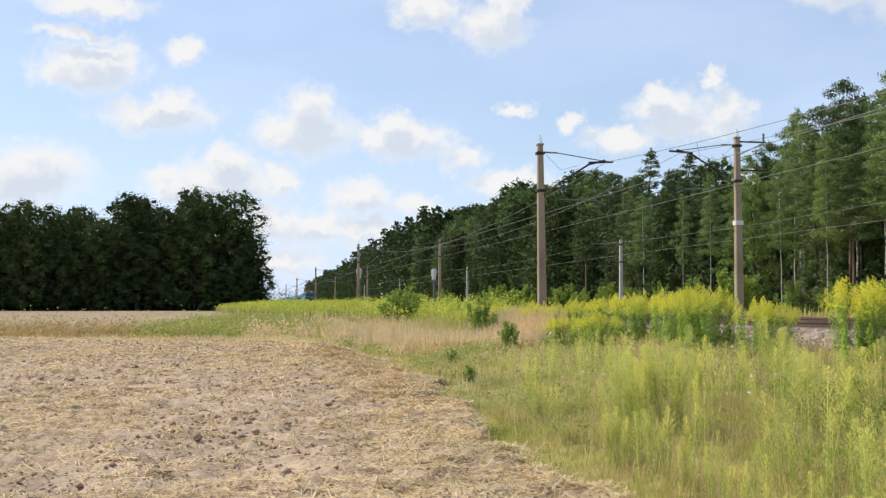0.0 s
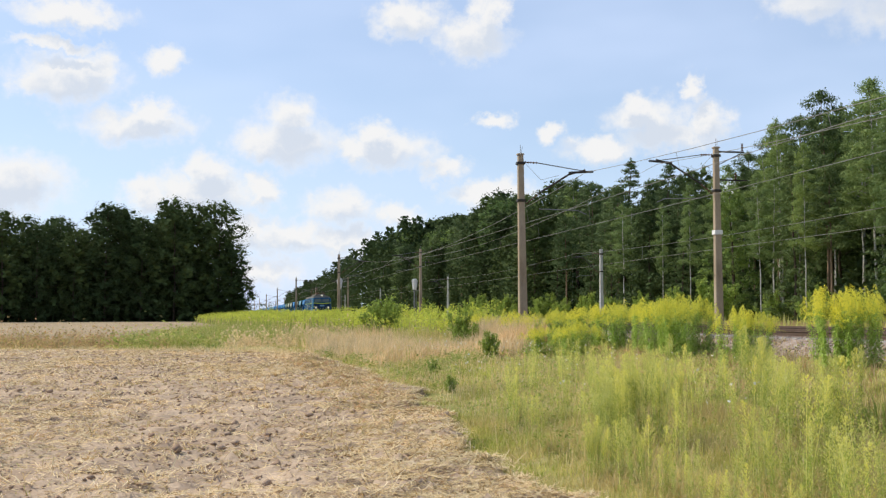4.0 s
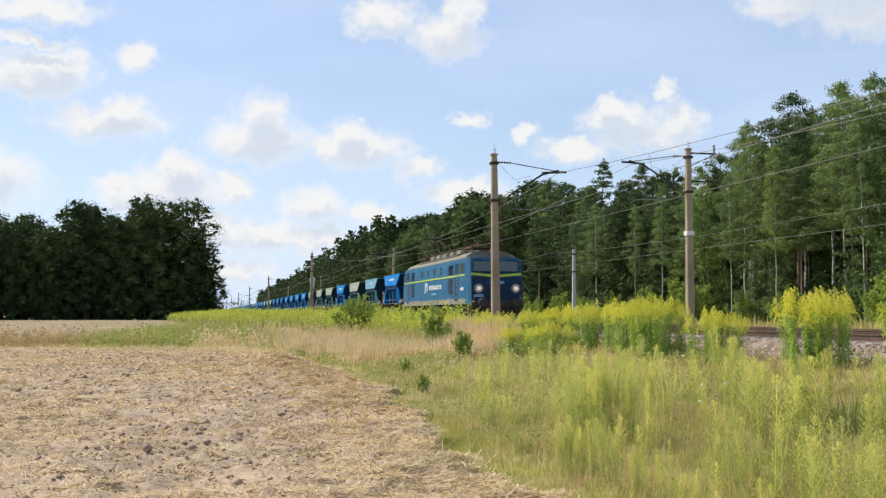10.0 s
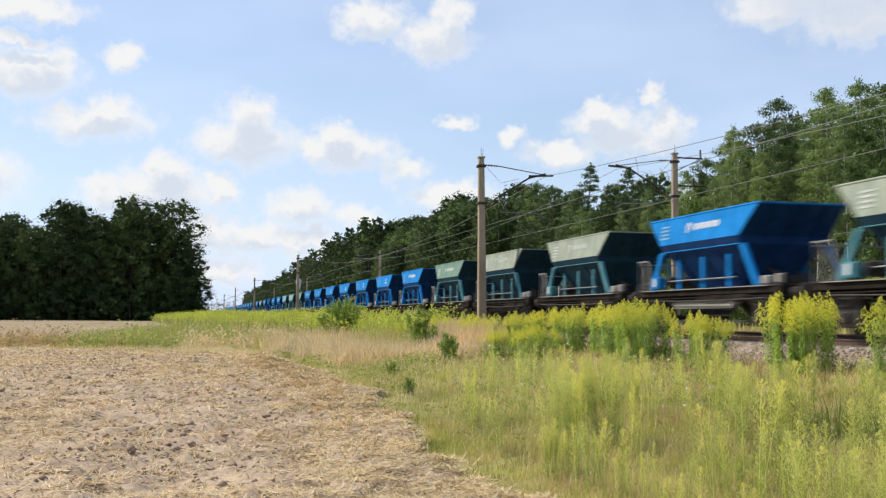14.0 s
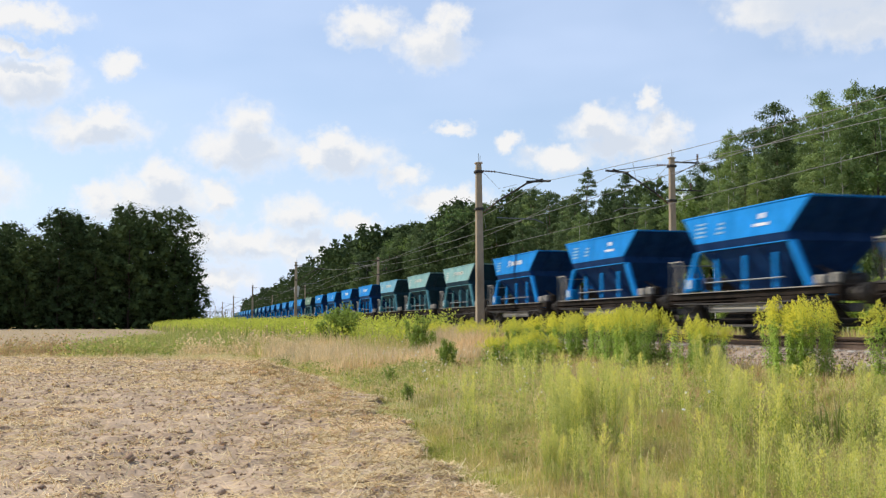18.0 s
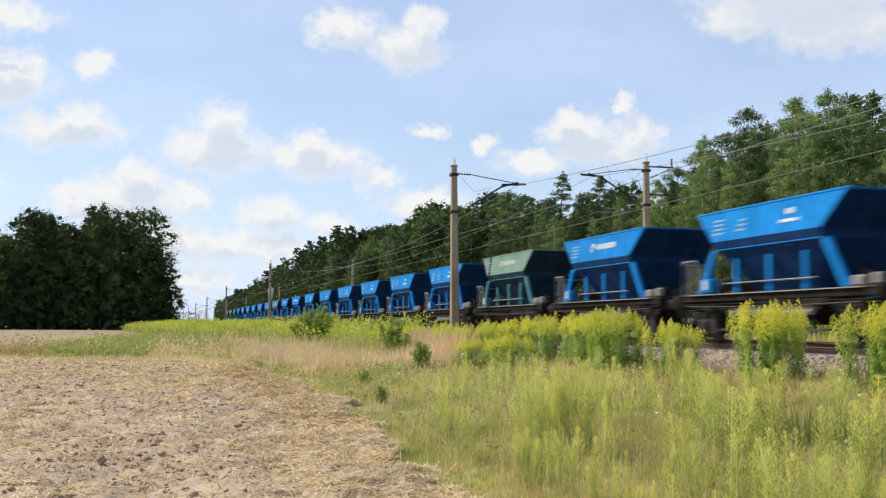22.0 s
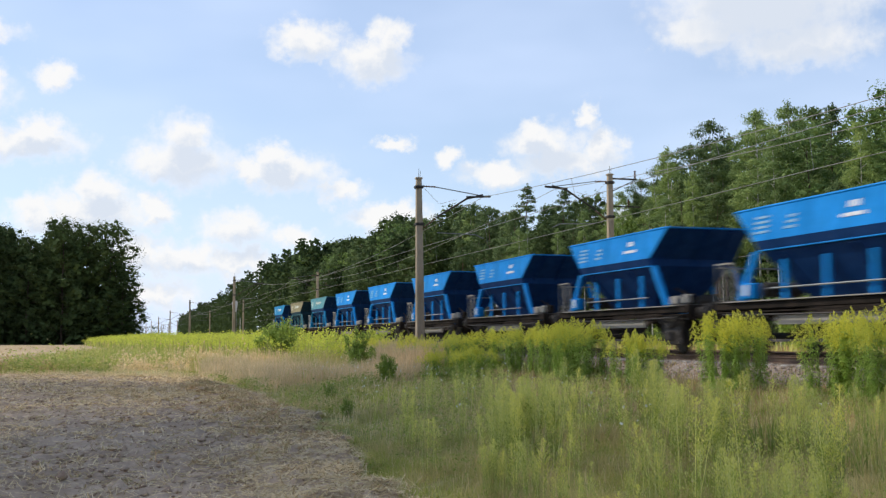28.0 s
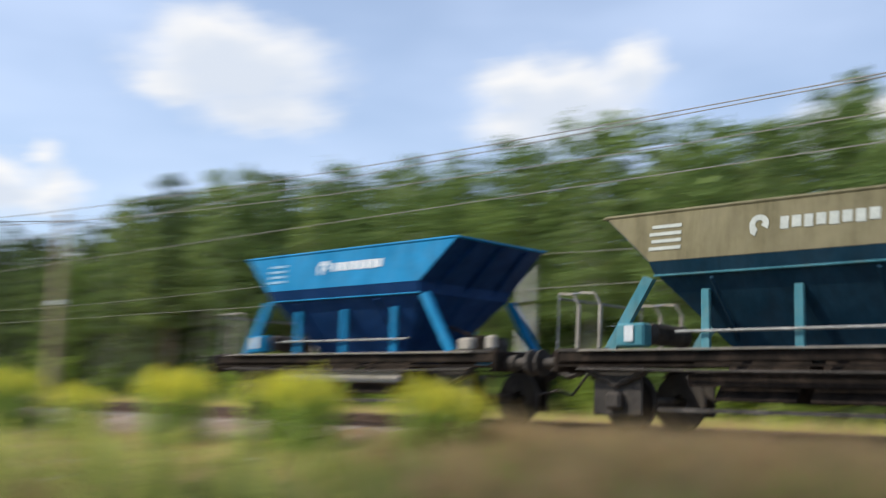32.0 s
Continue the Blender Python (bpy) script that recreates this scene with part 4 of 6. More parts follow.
def make_locomotive():
    """A six-axle electric locomotive about its middle at rail height, front towards -y."""
    m = thing("electric_locomotive", "blue electric locomotive with a lime stripe and grey roof", "locomotive")
    H, W, low, side = 9.1, 1.5, 0.98, 3.36
    half = [(-W, low), (-W, 1.9), (-W * 0.985, 2.9), (-W * 0.95, side)]
    roof = [(-W * 0.95, side), (-W * 0.86, 3.54), (-W * 0.62, 3.70), (-W * 0.3, 3.80), (0, 3.83), (W * 0.3, 3.80), (W * 0.62, 3.70), (W * 0.86, 3.54), (W * 0.95, side)]

    def shell(profile, stations):
        """stations: (y, narrowing, shift of each height as a lean)."""
        rings = []
        for y, k, lean in stations:
            rings.append([(x * k, y + (lean * (z - 2.0) if z > 2.0 else lean * 0.15 * (2.0 - z)), z) for x, z in profile])
        return Shape().loft(rings)

    body_profile = half + [(-x, z) for x, z in half[::-1]]
    body = part("body", shell(body_profile, [(-H, 0.90, 0.30), (-H + 0.3, 0.975, 0.18), (-H + 0.9, 1, 0), (H - 0.9, 1, 0), (H - 0.3, 0.975, -0.18), (H, 0.90, -0.30)]), LOCO_BLUE, m, "blue painted body shell")
    part("roof", shell(roof + [(W * 0.9, side - 0.05), (-W * 0.9, side - 0.05)], [(-H + 0.42, 0.86, 0.55), (-H + 0.75, 0.97, 0.3), (-H + 1.5, 1, 0), (H - 1.5, 1, 0), (H - 0.75, 0.97, -0.3), (H - 0.42, 0.86, -0.55)]), LOCO_ROOF, m, "pale grey dusty roof", True)
    for sy in (-1, 1):
        y = sy * H
        # front: windows, dark lower face, lamps
        def face(x, z, out=0.02):
            lean = 0.30 * (z - 2.0) if z > 2.0 else 0.045 * (2.0 - z)
            return Vector((x, sy * (H - lean + out), z))
        for x0, x1 in ((-1.22, -0.06), (0.06, 1.22)):
            q = [face(x0, 2.64), face(x1, 2.64), face(x1 * 0.96, 3.22), face(x0 * 0.96, 3.22)]
            win = part("windscreen", Shape().plate(q if sy < 0 else q[::-1], 0.02), GLASS, m, "dark cab windscreen")
            fr = Shape()
            g = [p + Vector((0, sy * 0.012, 0)) for p in q]
            for i in range(4):
                fr.tube([g[i], g[(i + 1) % 4]], 0.028, 6)
            part("window_frame", fr, LOCO_DARK, win)
        nose = Shape()
        for za, zb in ((1.05, 2.0), (2.0, 2.42)):
            q = [face(-1.33, za, 0.03), face(1.33, za, 0.03), face(1.33, zb, 0.03), face(-1.33, zb, 0.03)]
            nose.plate(q if sy < 0 else q[::-1], 0.02)
        part("nose_panel", nose, LOCO_DARK, m, "dark blue nose")
        for x0, x1, za, zb in ((-1.34, 0, 2.46, 2.34), (0, 1.34, 2.34, 2.46)):
            q = [face(x0, za, 0.05), face(x1, zb, 0.05), face(x1, zb + 0.13, 0.05), face(x0, za + 0.13, 0.05)]
            part("nose_stripe", Shape().plate(q if sy < 0 else q[::-1], 0.02), LOCO_LIME, m, "lime green chevron")
        for x in (-0.98, 0.98):
            c = face(x, 1.78, 0.0)
            lamp = part("headlamp", Shape().lathe(c, c + Vector((0, sy * 0.12, 0)), [(0, 0.235), (0.8, 0.235), (1.0, 0.2)], 16), DUSTBOARD, m)
            part("lens", Shape().lathe(c + Vector((0, sy * 0.115, 0)), c + Vector((0, sy * 0.14, 0)), [(0, 0.12), (0.7, 0.12), (1, 0.07)], 16), LAMP if sy < 0 else WHITEPAINT, lamp, "lit round lamp lens")
        c = Vector((0, sy * (H - 0.72), 3.70))
        lamp = part("roof_lamp", Shape().lathe(c, c + Vector((0, sy * 0.32, 0)), [(0, 0.1), (0.3, 0.19), (0.9, 0.19), (1, 0.16)], 14), LOCO_ROOF, m)
        part("lens", Shape().lathe(c + Vector((0, sy * 0.31, 0)), c + Vector((0, sy * 0.335, 0)), [(0, 0.14), (1, 0.12)], 14), LAMP if sy < 0 else WHITEPAINT, lamp)
        q = [face(-0.35, 2.02, 0.055), face(0.35, 2.02, 0.055), face(0.35, 2.16, 0.055), face(-0.35, 2.16, 0.055)]
        part("number_bar", Shape().plate(q if sy < 0 else q[::-1], 0.01), LETTER_DIM, m, "pale bar")
        q = [face(-1.2, 1.34, 0.05), face(-0.72, 1.34, 0.05), face(-0.72, 1.48, 0.05), face(-1.2, 1.48, 0.05)]
        part("nose_mark", Shape().plate(q if sy < 0 else q[::-1], 0.01), LETTER_DIM, m)
        part("buffer_beam", Shape().box(0, sy * (H - 0.02), 0.98, 2.7, 0.2, 0.42, 0.04), DARKSTEEL, m)
        for x in (-0.875, 0.875):
            part("buffer", Shape().lathe((x, sy * (H + 0.05), 1.06), (x, sy * (H + 0.6), 1.06), [(0, 0.16), (0.35, 0.16), (0.36, 0.1), (0.85, 0.1), (0.86, 0.25), (1.0, 0.2)], 14), DARKSTEEL, m)
        part("snow_plough", Shape().plate([(-1.2, sy * (H - 0.15), 0.2), (1.2, sy * (H - 0.15), 0.2), (1.25, sy * (H + 0.02), 0.75), (-1.25, sy * (H + 0.02), 0.75)], 0.03), DARKSTEEL, m)
        part("coupling", Shape().tube([(0, sy * H, 1.02), (0, sy * (H + 0.35), 0.98), (0.02, sy * (H + 0.6), 0.8)], 0.05, 6), DARKSTEEL, m)
        for x in (-1, 1):
            part("handrail", Shape().tube([face(x * 1.22, 2.5, 0.06), face(x * 1.22, 1.2, 0.06)], 0.018, 6), STEEL, m)
    for sx in (-1, 1):
        x = sx * (W + 0.012)
        def side_plate(y0, y1, z0, z1, t=0.02, out=0.0):
            def xx(z):
                return sx * (W * (1 if z < 1.9 else 1 - 0.015 * (z - 1.9)) + 0.008 + out)
            q = [(xx(z0), y0, z0), (xx(z0), y1, z0), (xx(z1), y1, z1), (xx(z1), y0, z1)]
            return Shape().plate(q if sx < 0 else q[::-1], t)
        part("side_stripe", side_plate(-H + 0.85, H - 0.85, 2.45, 2.53), LOCO_LIME, m, "lime green waist stripe")
        part("grime_band", side_plate(-H + 0.9, H - 0.9, 1.0, 1.28, 0.012), LOCO_ROOF, m, "dusty lower sill")
        for y0, y1 in ((-H + 0.98, -H + 1.42), (-H + 1.48, -H + 1.92), (H - 1.55, H - 1.0)):
            win = part("cab_side_window", side_plate(y0, y1, 2.62, 3.12), GLASS, m, "dark cab side window")
        for y0 in (-H + 2.30, H - 2.45):
            # flush plate: shade of the door recess is put into its colour
            d = part("cab_door", side_plate(y0, y0 + 0.72, 1.15, 3.15), LOCO_DARK, m, "flush cab door plate, recess shade put into its dark paint")
            part("door_rail", Shape().tube([(x + sx * 0.07, y0 - 0.08, 1.1), (x + sx * 0.07, y0 - 0.08, 2.6)], 0.02, 6), LETTER, d)
            part("step", Shape().box(x - sx * 0.1, y0 + 0.36, 0.62, 0.25, 0.6, 0.04).box(x - sx * 0.1, y0 + 0.36, 0.35, 0.25, 0.6, 0.04), DARKSTEEL, d)
        for y0, y1, z0, z1 in ((-H + 3.5, -H + 4.5, 1.55, 2.40), (-H + 3.5, -H + 4.5, 2.60, 3.12), (H - 4.1, H - 3.3, 1.55, 2.40), (H - 4.1, H - 3.3, 2.60, 3.12)):
            g = part("vent_grille", side_plate(y0, y1, z0, z1), GRILLE, m, "dark ventilation grille")
            for k in range(6):
                z = z0 + (z1 - z0) * (k + 0.5) / 6
                part("slat", Shape().box(x + sx * 0.012, (y0 + y1) / 2, z, 0.03, y1 - y0 - 0.06, 0.025), LOCO_DARK, g)
        for y in (-2.6, -0.9, 0.9, 2.6):
            part("machine_room_window", side_plate(y - 0.18, y + 0.18, 2.72, 3.1), GLASS, m, "small square window")
        # emblem and word mark: plain shapes
        yy = 0.35
        for k in range(8):
            part("letter_block", side_plate(yy - 0.27, yy, 1.88, 2.14, 0.006, 0.012), LETTER, m, "white block of the word mark")
            yy -= 0.42
        emb = []
        for k in range(11):
            a = math.radians(-70 + 30 * k)
            r0, r1 = 0.15 - 0.08 * (k > 8), 0.34 + 0.06 * (k < 2)
            emb.append([(x + sx * d, 1.2 + r * math.cos(a) * 1.1, 2.02 + r * math.sin(a)) for r, d in ((r0, 0.005), (r1, 0.005), (r1, 0.011), (r0, 0.011))])
        part("emblem", Shape().loft(emb), LETTER, m, "round white emblem")
        part("text_bar", side_plate(-1.6, -0.4, 1.58, 1.68, 0.006, 0.012), LETTER_DIM, m)
        part("text_bar", side_plate(-H + 0.35 + 0.6, -H + 1.6, 1.7, 1.86, 0.006, 0.02), LETTER, m)
        for y in (-5.6, 5.6):
            part("bogie_frame", Shape().box(sx * 1.12, y, 0.62, 0.14, 5.6, 0.34, 0.03).box(sx * 1.16, y, 0.95, 0.2, 1.2, 0.25, 0.03), DARKSTEEL, m)
            for d in (-1.85, 0, 1.85):
                part("axle_box", Shape().box(sx * 1.2, y + d, 0.6, 0.2, 0.4, 0.36, 0.05), DARKSTEEL, m)
        part("equipment_case", Shape().box(sx * 1.05, 0, 0.62, 0.5, 3.8, 0.6, 0.05), DARKSTEEL, m)
    for y in (-5.6, 5.6):
        for d in (-1.85, 0, 1.85):
            part("wheelset", WHEELS, DARKSTEEL, m, "dark steel wheelset", at=pose(0, y + d, 0.46))
    # roof gear
    for y, raised in ((-5.9, False), (5.9, True)):
        z0 = 4.02
        g = part("pantograph", Shape().box(0, y, z0, 1.5, 1.7, 0.06), PANTO, m, "red-painted pantograph" + (", raised" if raised else ", folded"))
        knee = (y + 1.1, z0 + 0.75) if raised else (y + 1.5, z0 + 0.12)
        head = (y + 0.0, z0 + 1.28) if raised else (y - 0.2, z0 + 0.28)
        for x in (-0.55, 0.55):
            part("lower_arm", Shape().tube([(x, y - 0.5, z0 + 0.05), (x * 0.9, knee[0], knee[1])], 0.024, 6).tube([(x, y + 0.5, z0 + 0.05), (x * 0.9, 2 * y - knee[0], knee[1])], 0.024, 6), PANTO, g)
            part("upper_arm", Shape().tube([(x * 0.9, knee[0], knee[1]), (x * 0.5, head[0], head[1])], 0.025, 6).tube([(x * 0.9, 2 * y - knee[0], knee[1]), (x * 0.5, head[0], head[1])], 0.025, 6), PANTO, g)
        part("pan_head", Shape().tube([(-0.95, head[0], head[1] - 0.12), (-0.65, head[0], head[1] + 0.03), (0.65, head[0], head[1] + 0.03), (0.95, head[0], head[1] - 0.12)], 0.04, 6), DARKSTEEL, g)
        for x in (-0.6, 0.6):
            for d in (-0.7, 0.7):
                part("insulator", insulator(Shape(), (x, y + d, 3.74), (x, y + d, 4.0), 0.07), PORCELAIN, g)
    for y in (-3.4, -1.7, 0.2, 1.9, 3.5):
        part("roof_box", Shape().box(0.1, y, 3.92, 1.5, 0.95, 0.22, 0.04), LOCO_ROOF, m)
    part("roof_bar", Shape().tube([(-0.5, -4.6, 4.16), (-0.5, 4.6, 4.16)], 0.025, 6), PANTO, m)
    for y in (-4.5, -2.5, -0.6, 1.0, 2.8, 4.5):
        part("insulator", insulator(Shape(), (-0.5, y, 3.8), (-0.5, y, 4.14), 0.07), PORCELAIN, m)
    for sx in (-1, 1):
        part("roof_walk", Shape().box(sx * 1.02, 0, 3.66, 0.36, 11.0, 0.04), LOCO_ROOF, m)
    return m


def loco_middle(t):
    return 32.6 - SPEED * (t - 11.5)


LOCO = make_locomotive()
LOCO.matrix_basis = pose(NEAR, loco_middle(0), RAIL)


# ---- plants ----
def blades(name, label, x, y, z, h, w, mat, seed=1, lean=0.35, category="grass", turn=None):
    """Bent blades of grass, joined into one."""
    rng = np.random.default_rng(seed)
    n = len(x)
    a = rng.uniform(0, 2 * np.pi, n)
    b = rng.uniform(0, 2 * np.pi, n) if turn is None else turn + rng.normal(0, 0.6, n)
    t = np.abs(rng.normal(0, lean, n)) * h
    root = np.stack([x, y, z], 1)
    side = np.stack([np.cos(a), np.sin(a), np.zeros(n)], 1) * (w / 2)[:, None]
    out = np.stack([np.cos(b), np.sin(b), np.zeros(n)], 1)
    up = np.array([0, 0, 1.0])
    mid = root + out * (0.3 * t)[:, None] + up * (0.6 * h)[:, None]
    tip = root + out * t[:, None] + up * (np.sqrt(np.maximum(h * h - 0.6 * t * t, 0.05 * h * h)))[:, None]
    V = np.stack([root - side, root + side, mid + side * 0.8, mid - side * 0.8, tip], 1).reshape(-1, 3)
    k = 5 * np.arange(n)
    me = soup(name, V, np.stack([k, k + 1, k + 2, k + 3], 1), mat, np.stack([k + 3, k + 2, k + 4], 1))
    return tagged(new(name, me), label, category, kind="stuff")


def flakes(P, size, rng, flat=0.0, aspect=1.6):
    """Leaf quads at the points P, of random turn; flat: how level they lie."""
    n = len(P)
    d = rng.normal(0, 1, (n, 3))
    d[:, 2] *= 1 - flat
    d /= np.linalg.norm(d, axis=1)[:, None]
    e = np.cross(d, rng.normal(0, 1, (n, 3)))
    e /= np.linalg.norm(e, axis=1)[:, None] + 1e-9
    s = size * rng.uniform(0.6, 1.35, n)
    a, b = d * (s * aspect / 2)[:, None], e * (s / 2)[:, None]
    return np.stack([P - a, P + b * 0.9 - a * 0.1, P + a, P - b * 0.9 + a * 0.1], 1).reshape(-1, 3)


def quads(n):
    return np.arange(4 * n).reshape(-1, 4)


def leaves_on(P, facing, size, rng, aspect=1.5):
    """Leaf quads at the points P that face outwards."""
    n = len(P)
    d = np.cross(facing, rng.normal(0, 1, (n, 3)))
    d /= np.linalg.norm(d, axis=1)[:, None] + 1e-9
    e = np.cross(facing, d)
    e /= np.linalg.norm(e, axis=1)[:, None] + 1e-9
    s = size * rng.uniform(0.6, 1.35, n)
    a, b = d * (s * aspect / 2)[:, None], e * (s / 2)[:, None]
    return np.stack([P - a - b * 0.7, P - a * 0.6 + b * 0.9, P + a * 1.1], 1).reshape(-1, 3)


def tree_meshes(kind, seed, leaves=1500):
    """Trunk with limbs, and a crown of leaf clumps, for a tree 16 m high."""
    rng = np.random.default_rng(seed)
    H = 16.0
    bark, leaf = {"birch": (BIRCHBARK, LEAF_BIRCH), "pine": (PINEBARK, LEAF_PINE), "spruce": (BARK, LEAF_PINE), "alder": (BARK, LEAF_SHADED), "broad": (BARK, LEAF_BROAD)}[kind]
    s = Shape()
    r0 = {"birch": 0.12, "pine": 0.17, "spruce": 0.17, "alder": 0.11, "broad": 0.2}[kind]
    bend = rng.normal(0, 0.25, 2)
    pts = [(bend[0] * (k / 9) ** 2 + 0.05 * math.sin(k * 1.7), bend[1] * (k / 9) ** 2 + 0.05 * math.cos(k * 2.1), H * 0.97 * k / 9 - (0.3 if k == 0 else 0)) for k in range(10)]
    s.tube(pts, r0, 7, 0.02)
    clumps = []
    low = {"birch": 0.46, "pine": 0.48, "spruce": 0.06, "alder": 0.04, "broad": 0.08}[kind]
    count = {"birch": 34, "pine": 30, "spruce": 84, "alder": 88, "broad": 52}[kind]
    for k in range(count):
        f = low + (1 - low) * (k + rng.random()) / count
        u = (f - low) / (1 - low)
        wide = {"birch": 2.7 * math.sin(math.pi * min(1, 0.22 + 0.76 * u)) ** 0.8, "pine": 2.9 * (1 - u) ** 0.55 * (0.55 + 0.45 * min(1, 3 * u)) + 0.1,
                "spruce": 3.1 * (1 - u) ** 0.8 + 0.08, "alder": 3.9 * math.sin(math.pi * min(1, 0.30 + 0.66 * u)) ** 0.6, "broad": 3.7 * math.sin(math.pi * min(1, 0.25 + 0.70 * u)) ** 0.7}[kind]
        a = k * 2.4 + rng.uniform(-0.5, 0.5)
        r = wide * (rng.uniform(0.4, 0.92) if kind == "alder" else rng.uniform(0.45, 1.05))
        drop = {"birch": -0.4, "pine": 0.15, "spruce": -0.35, "alder": 0.05, "broad": 0.1}[kind] * r
        j = f * 9
        base = Vector(pts[min(8, int(j))]).lerp(Vector(pts[min(9, int(j) + 1)]), j - int(j))
        tip = base + Vector((r * math.cos(a), r * math.sin(a), drop + 0.3))
        if k % 2 == 0:
            s.tube([base - Vector((0, 0, 0.35 * r)), base.lerp(tip, 0.55), tip], 0.02 + 0.02 * (1 - u), 4, 0.008)
        sz = {"birch": (0.82, 0.82, 0.42), "pine": (1.0, 1.0, 0.38), "spruce": (0.75, 0.75, 0.36), "alder": (1.0, 1.0, 1.0), "broad": (0.95, 0.95, 0.75)}[kind]
        if kind == "spruce":
            sz = tuple(v * (1.12 - 0.55 * u) for v in sz)
        clumps.append((tip, [v * rng.uniform(0.6, 1.15) for v in sz]))
        if r > 1.2:
            clumps.append((base.lerp(tip, 0.5), [v * 0.7 for v in sz]))
    clumps.append((Vector(pts[9]), (0.14, 0.14, 0.5) if kind == "spruce" else (0.3, 0.3, 0.6)))
    # each clump: small leaves on a rounded shell over coarse ones inside
    per = max(6, leaves // len(clumps))
    size = {"birch": 0.12, "pine": 0.125, "spruce": 0.13, "alder": 0.125, "broad": 0.125}[kind] * math.sqrt(8600 / leaves)
    V, W = [], []
    for c, z in clumps:
        c, z = np.array(c), np.array(z)
        d = rng.normal(0, 1, (per, 3))
        d[:, 2] = d[:, 2] + 0.3
        d /= np.linalg.norm(d, axis=1)[:, None]
        knob = 0.82 + 0.3 * np.sin(5 * d[:, 0] + 3 * c[0]) * np.sin(5 * d[:, 1] + 3 * c[1]) * np.sin(4 * d[:, 2] + c[2])
        V.append(leaves_on(c + d * z * (knob * rng.normal(1.0, 0.12 if kind == "alder" else 0.2, per) * np.where(rng.random(per) < (0.0 if kind == "alder" else 0.10), rng.uniform(1.05, 1.35, per), 1.0))[:, None], d + rng.normal(0, 0.3 if kind == "alder" else 0.6, (per, 3)), size, rng, 1.5))
        W.append(flakes(c + rng.normal(0, 0.26, (14, 3)) * z, 0.46 * float(z.min()) + 0.08, rng, 0.1, 1.1))
    W = np.concatenate(W)
    k = len(W)
    V = np.concatenate([W] + V)
    me = soup(kind + "_crown", V, quads(k // 4), leaf, np.arange(k, len(V)).reshape(-1, 3))
    return s.mesh(kind + "_trunk", bark, True), me


# alder: stands on unlit sides, their shade put into its leaf colour
LABELS = {"birch": ("slender birch with a white trunk and light green leaves", "birch tree"), "pine": ("tall pine with a bare reddish trunk and dark crown", "pine tree"),
          "spruce": ("dark green spruce with drooping boughs", "spruce tree"), "alder": ("leafy tree at the edge of the wood, leaves darkened for shade", "alder tree"), "broad": ("leafy broad-crowned forest tree", "deciduous tree")}
WOOD = {k: [tree_meshes(k, 10 * i + len(k), 9000 if k == "alder" else 13000) for i in range(3)] for k in LABELS}
FAR_WOOD = {k: [tree_meshes(k, 10 * i + len(k), 3200) for i in range(3)] for k in LABELS}


def plant_tree(kind, x, y, height, rng, group, width=1.0, far=False):
    label, category = LABELS[kind]
    t = thing(category.replace(" ", "_"), label, category, group)
    k = height / 16.0
    t.matrix_basis = pose(x, y, float(lie(x, y)) - 0.05, 0, 0, rng.uniform(0, 360)) @ Matrix.Diagonal((k * width, k * width, k, 1))
    trunk, crown = rng.choice((FAR_WOOD if far else WOOD)[kind])
    part("trunk", trunk, None, t)
    part("crown", crown, None, t)


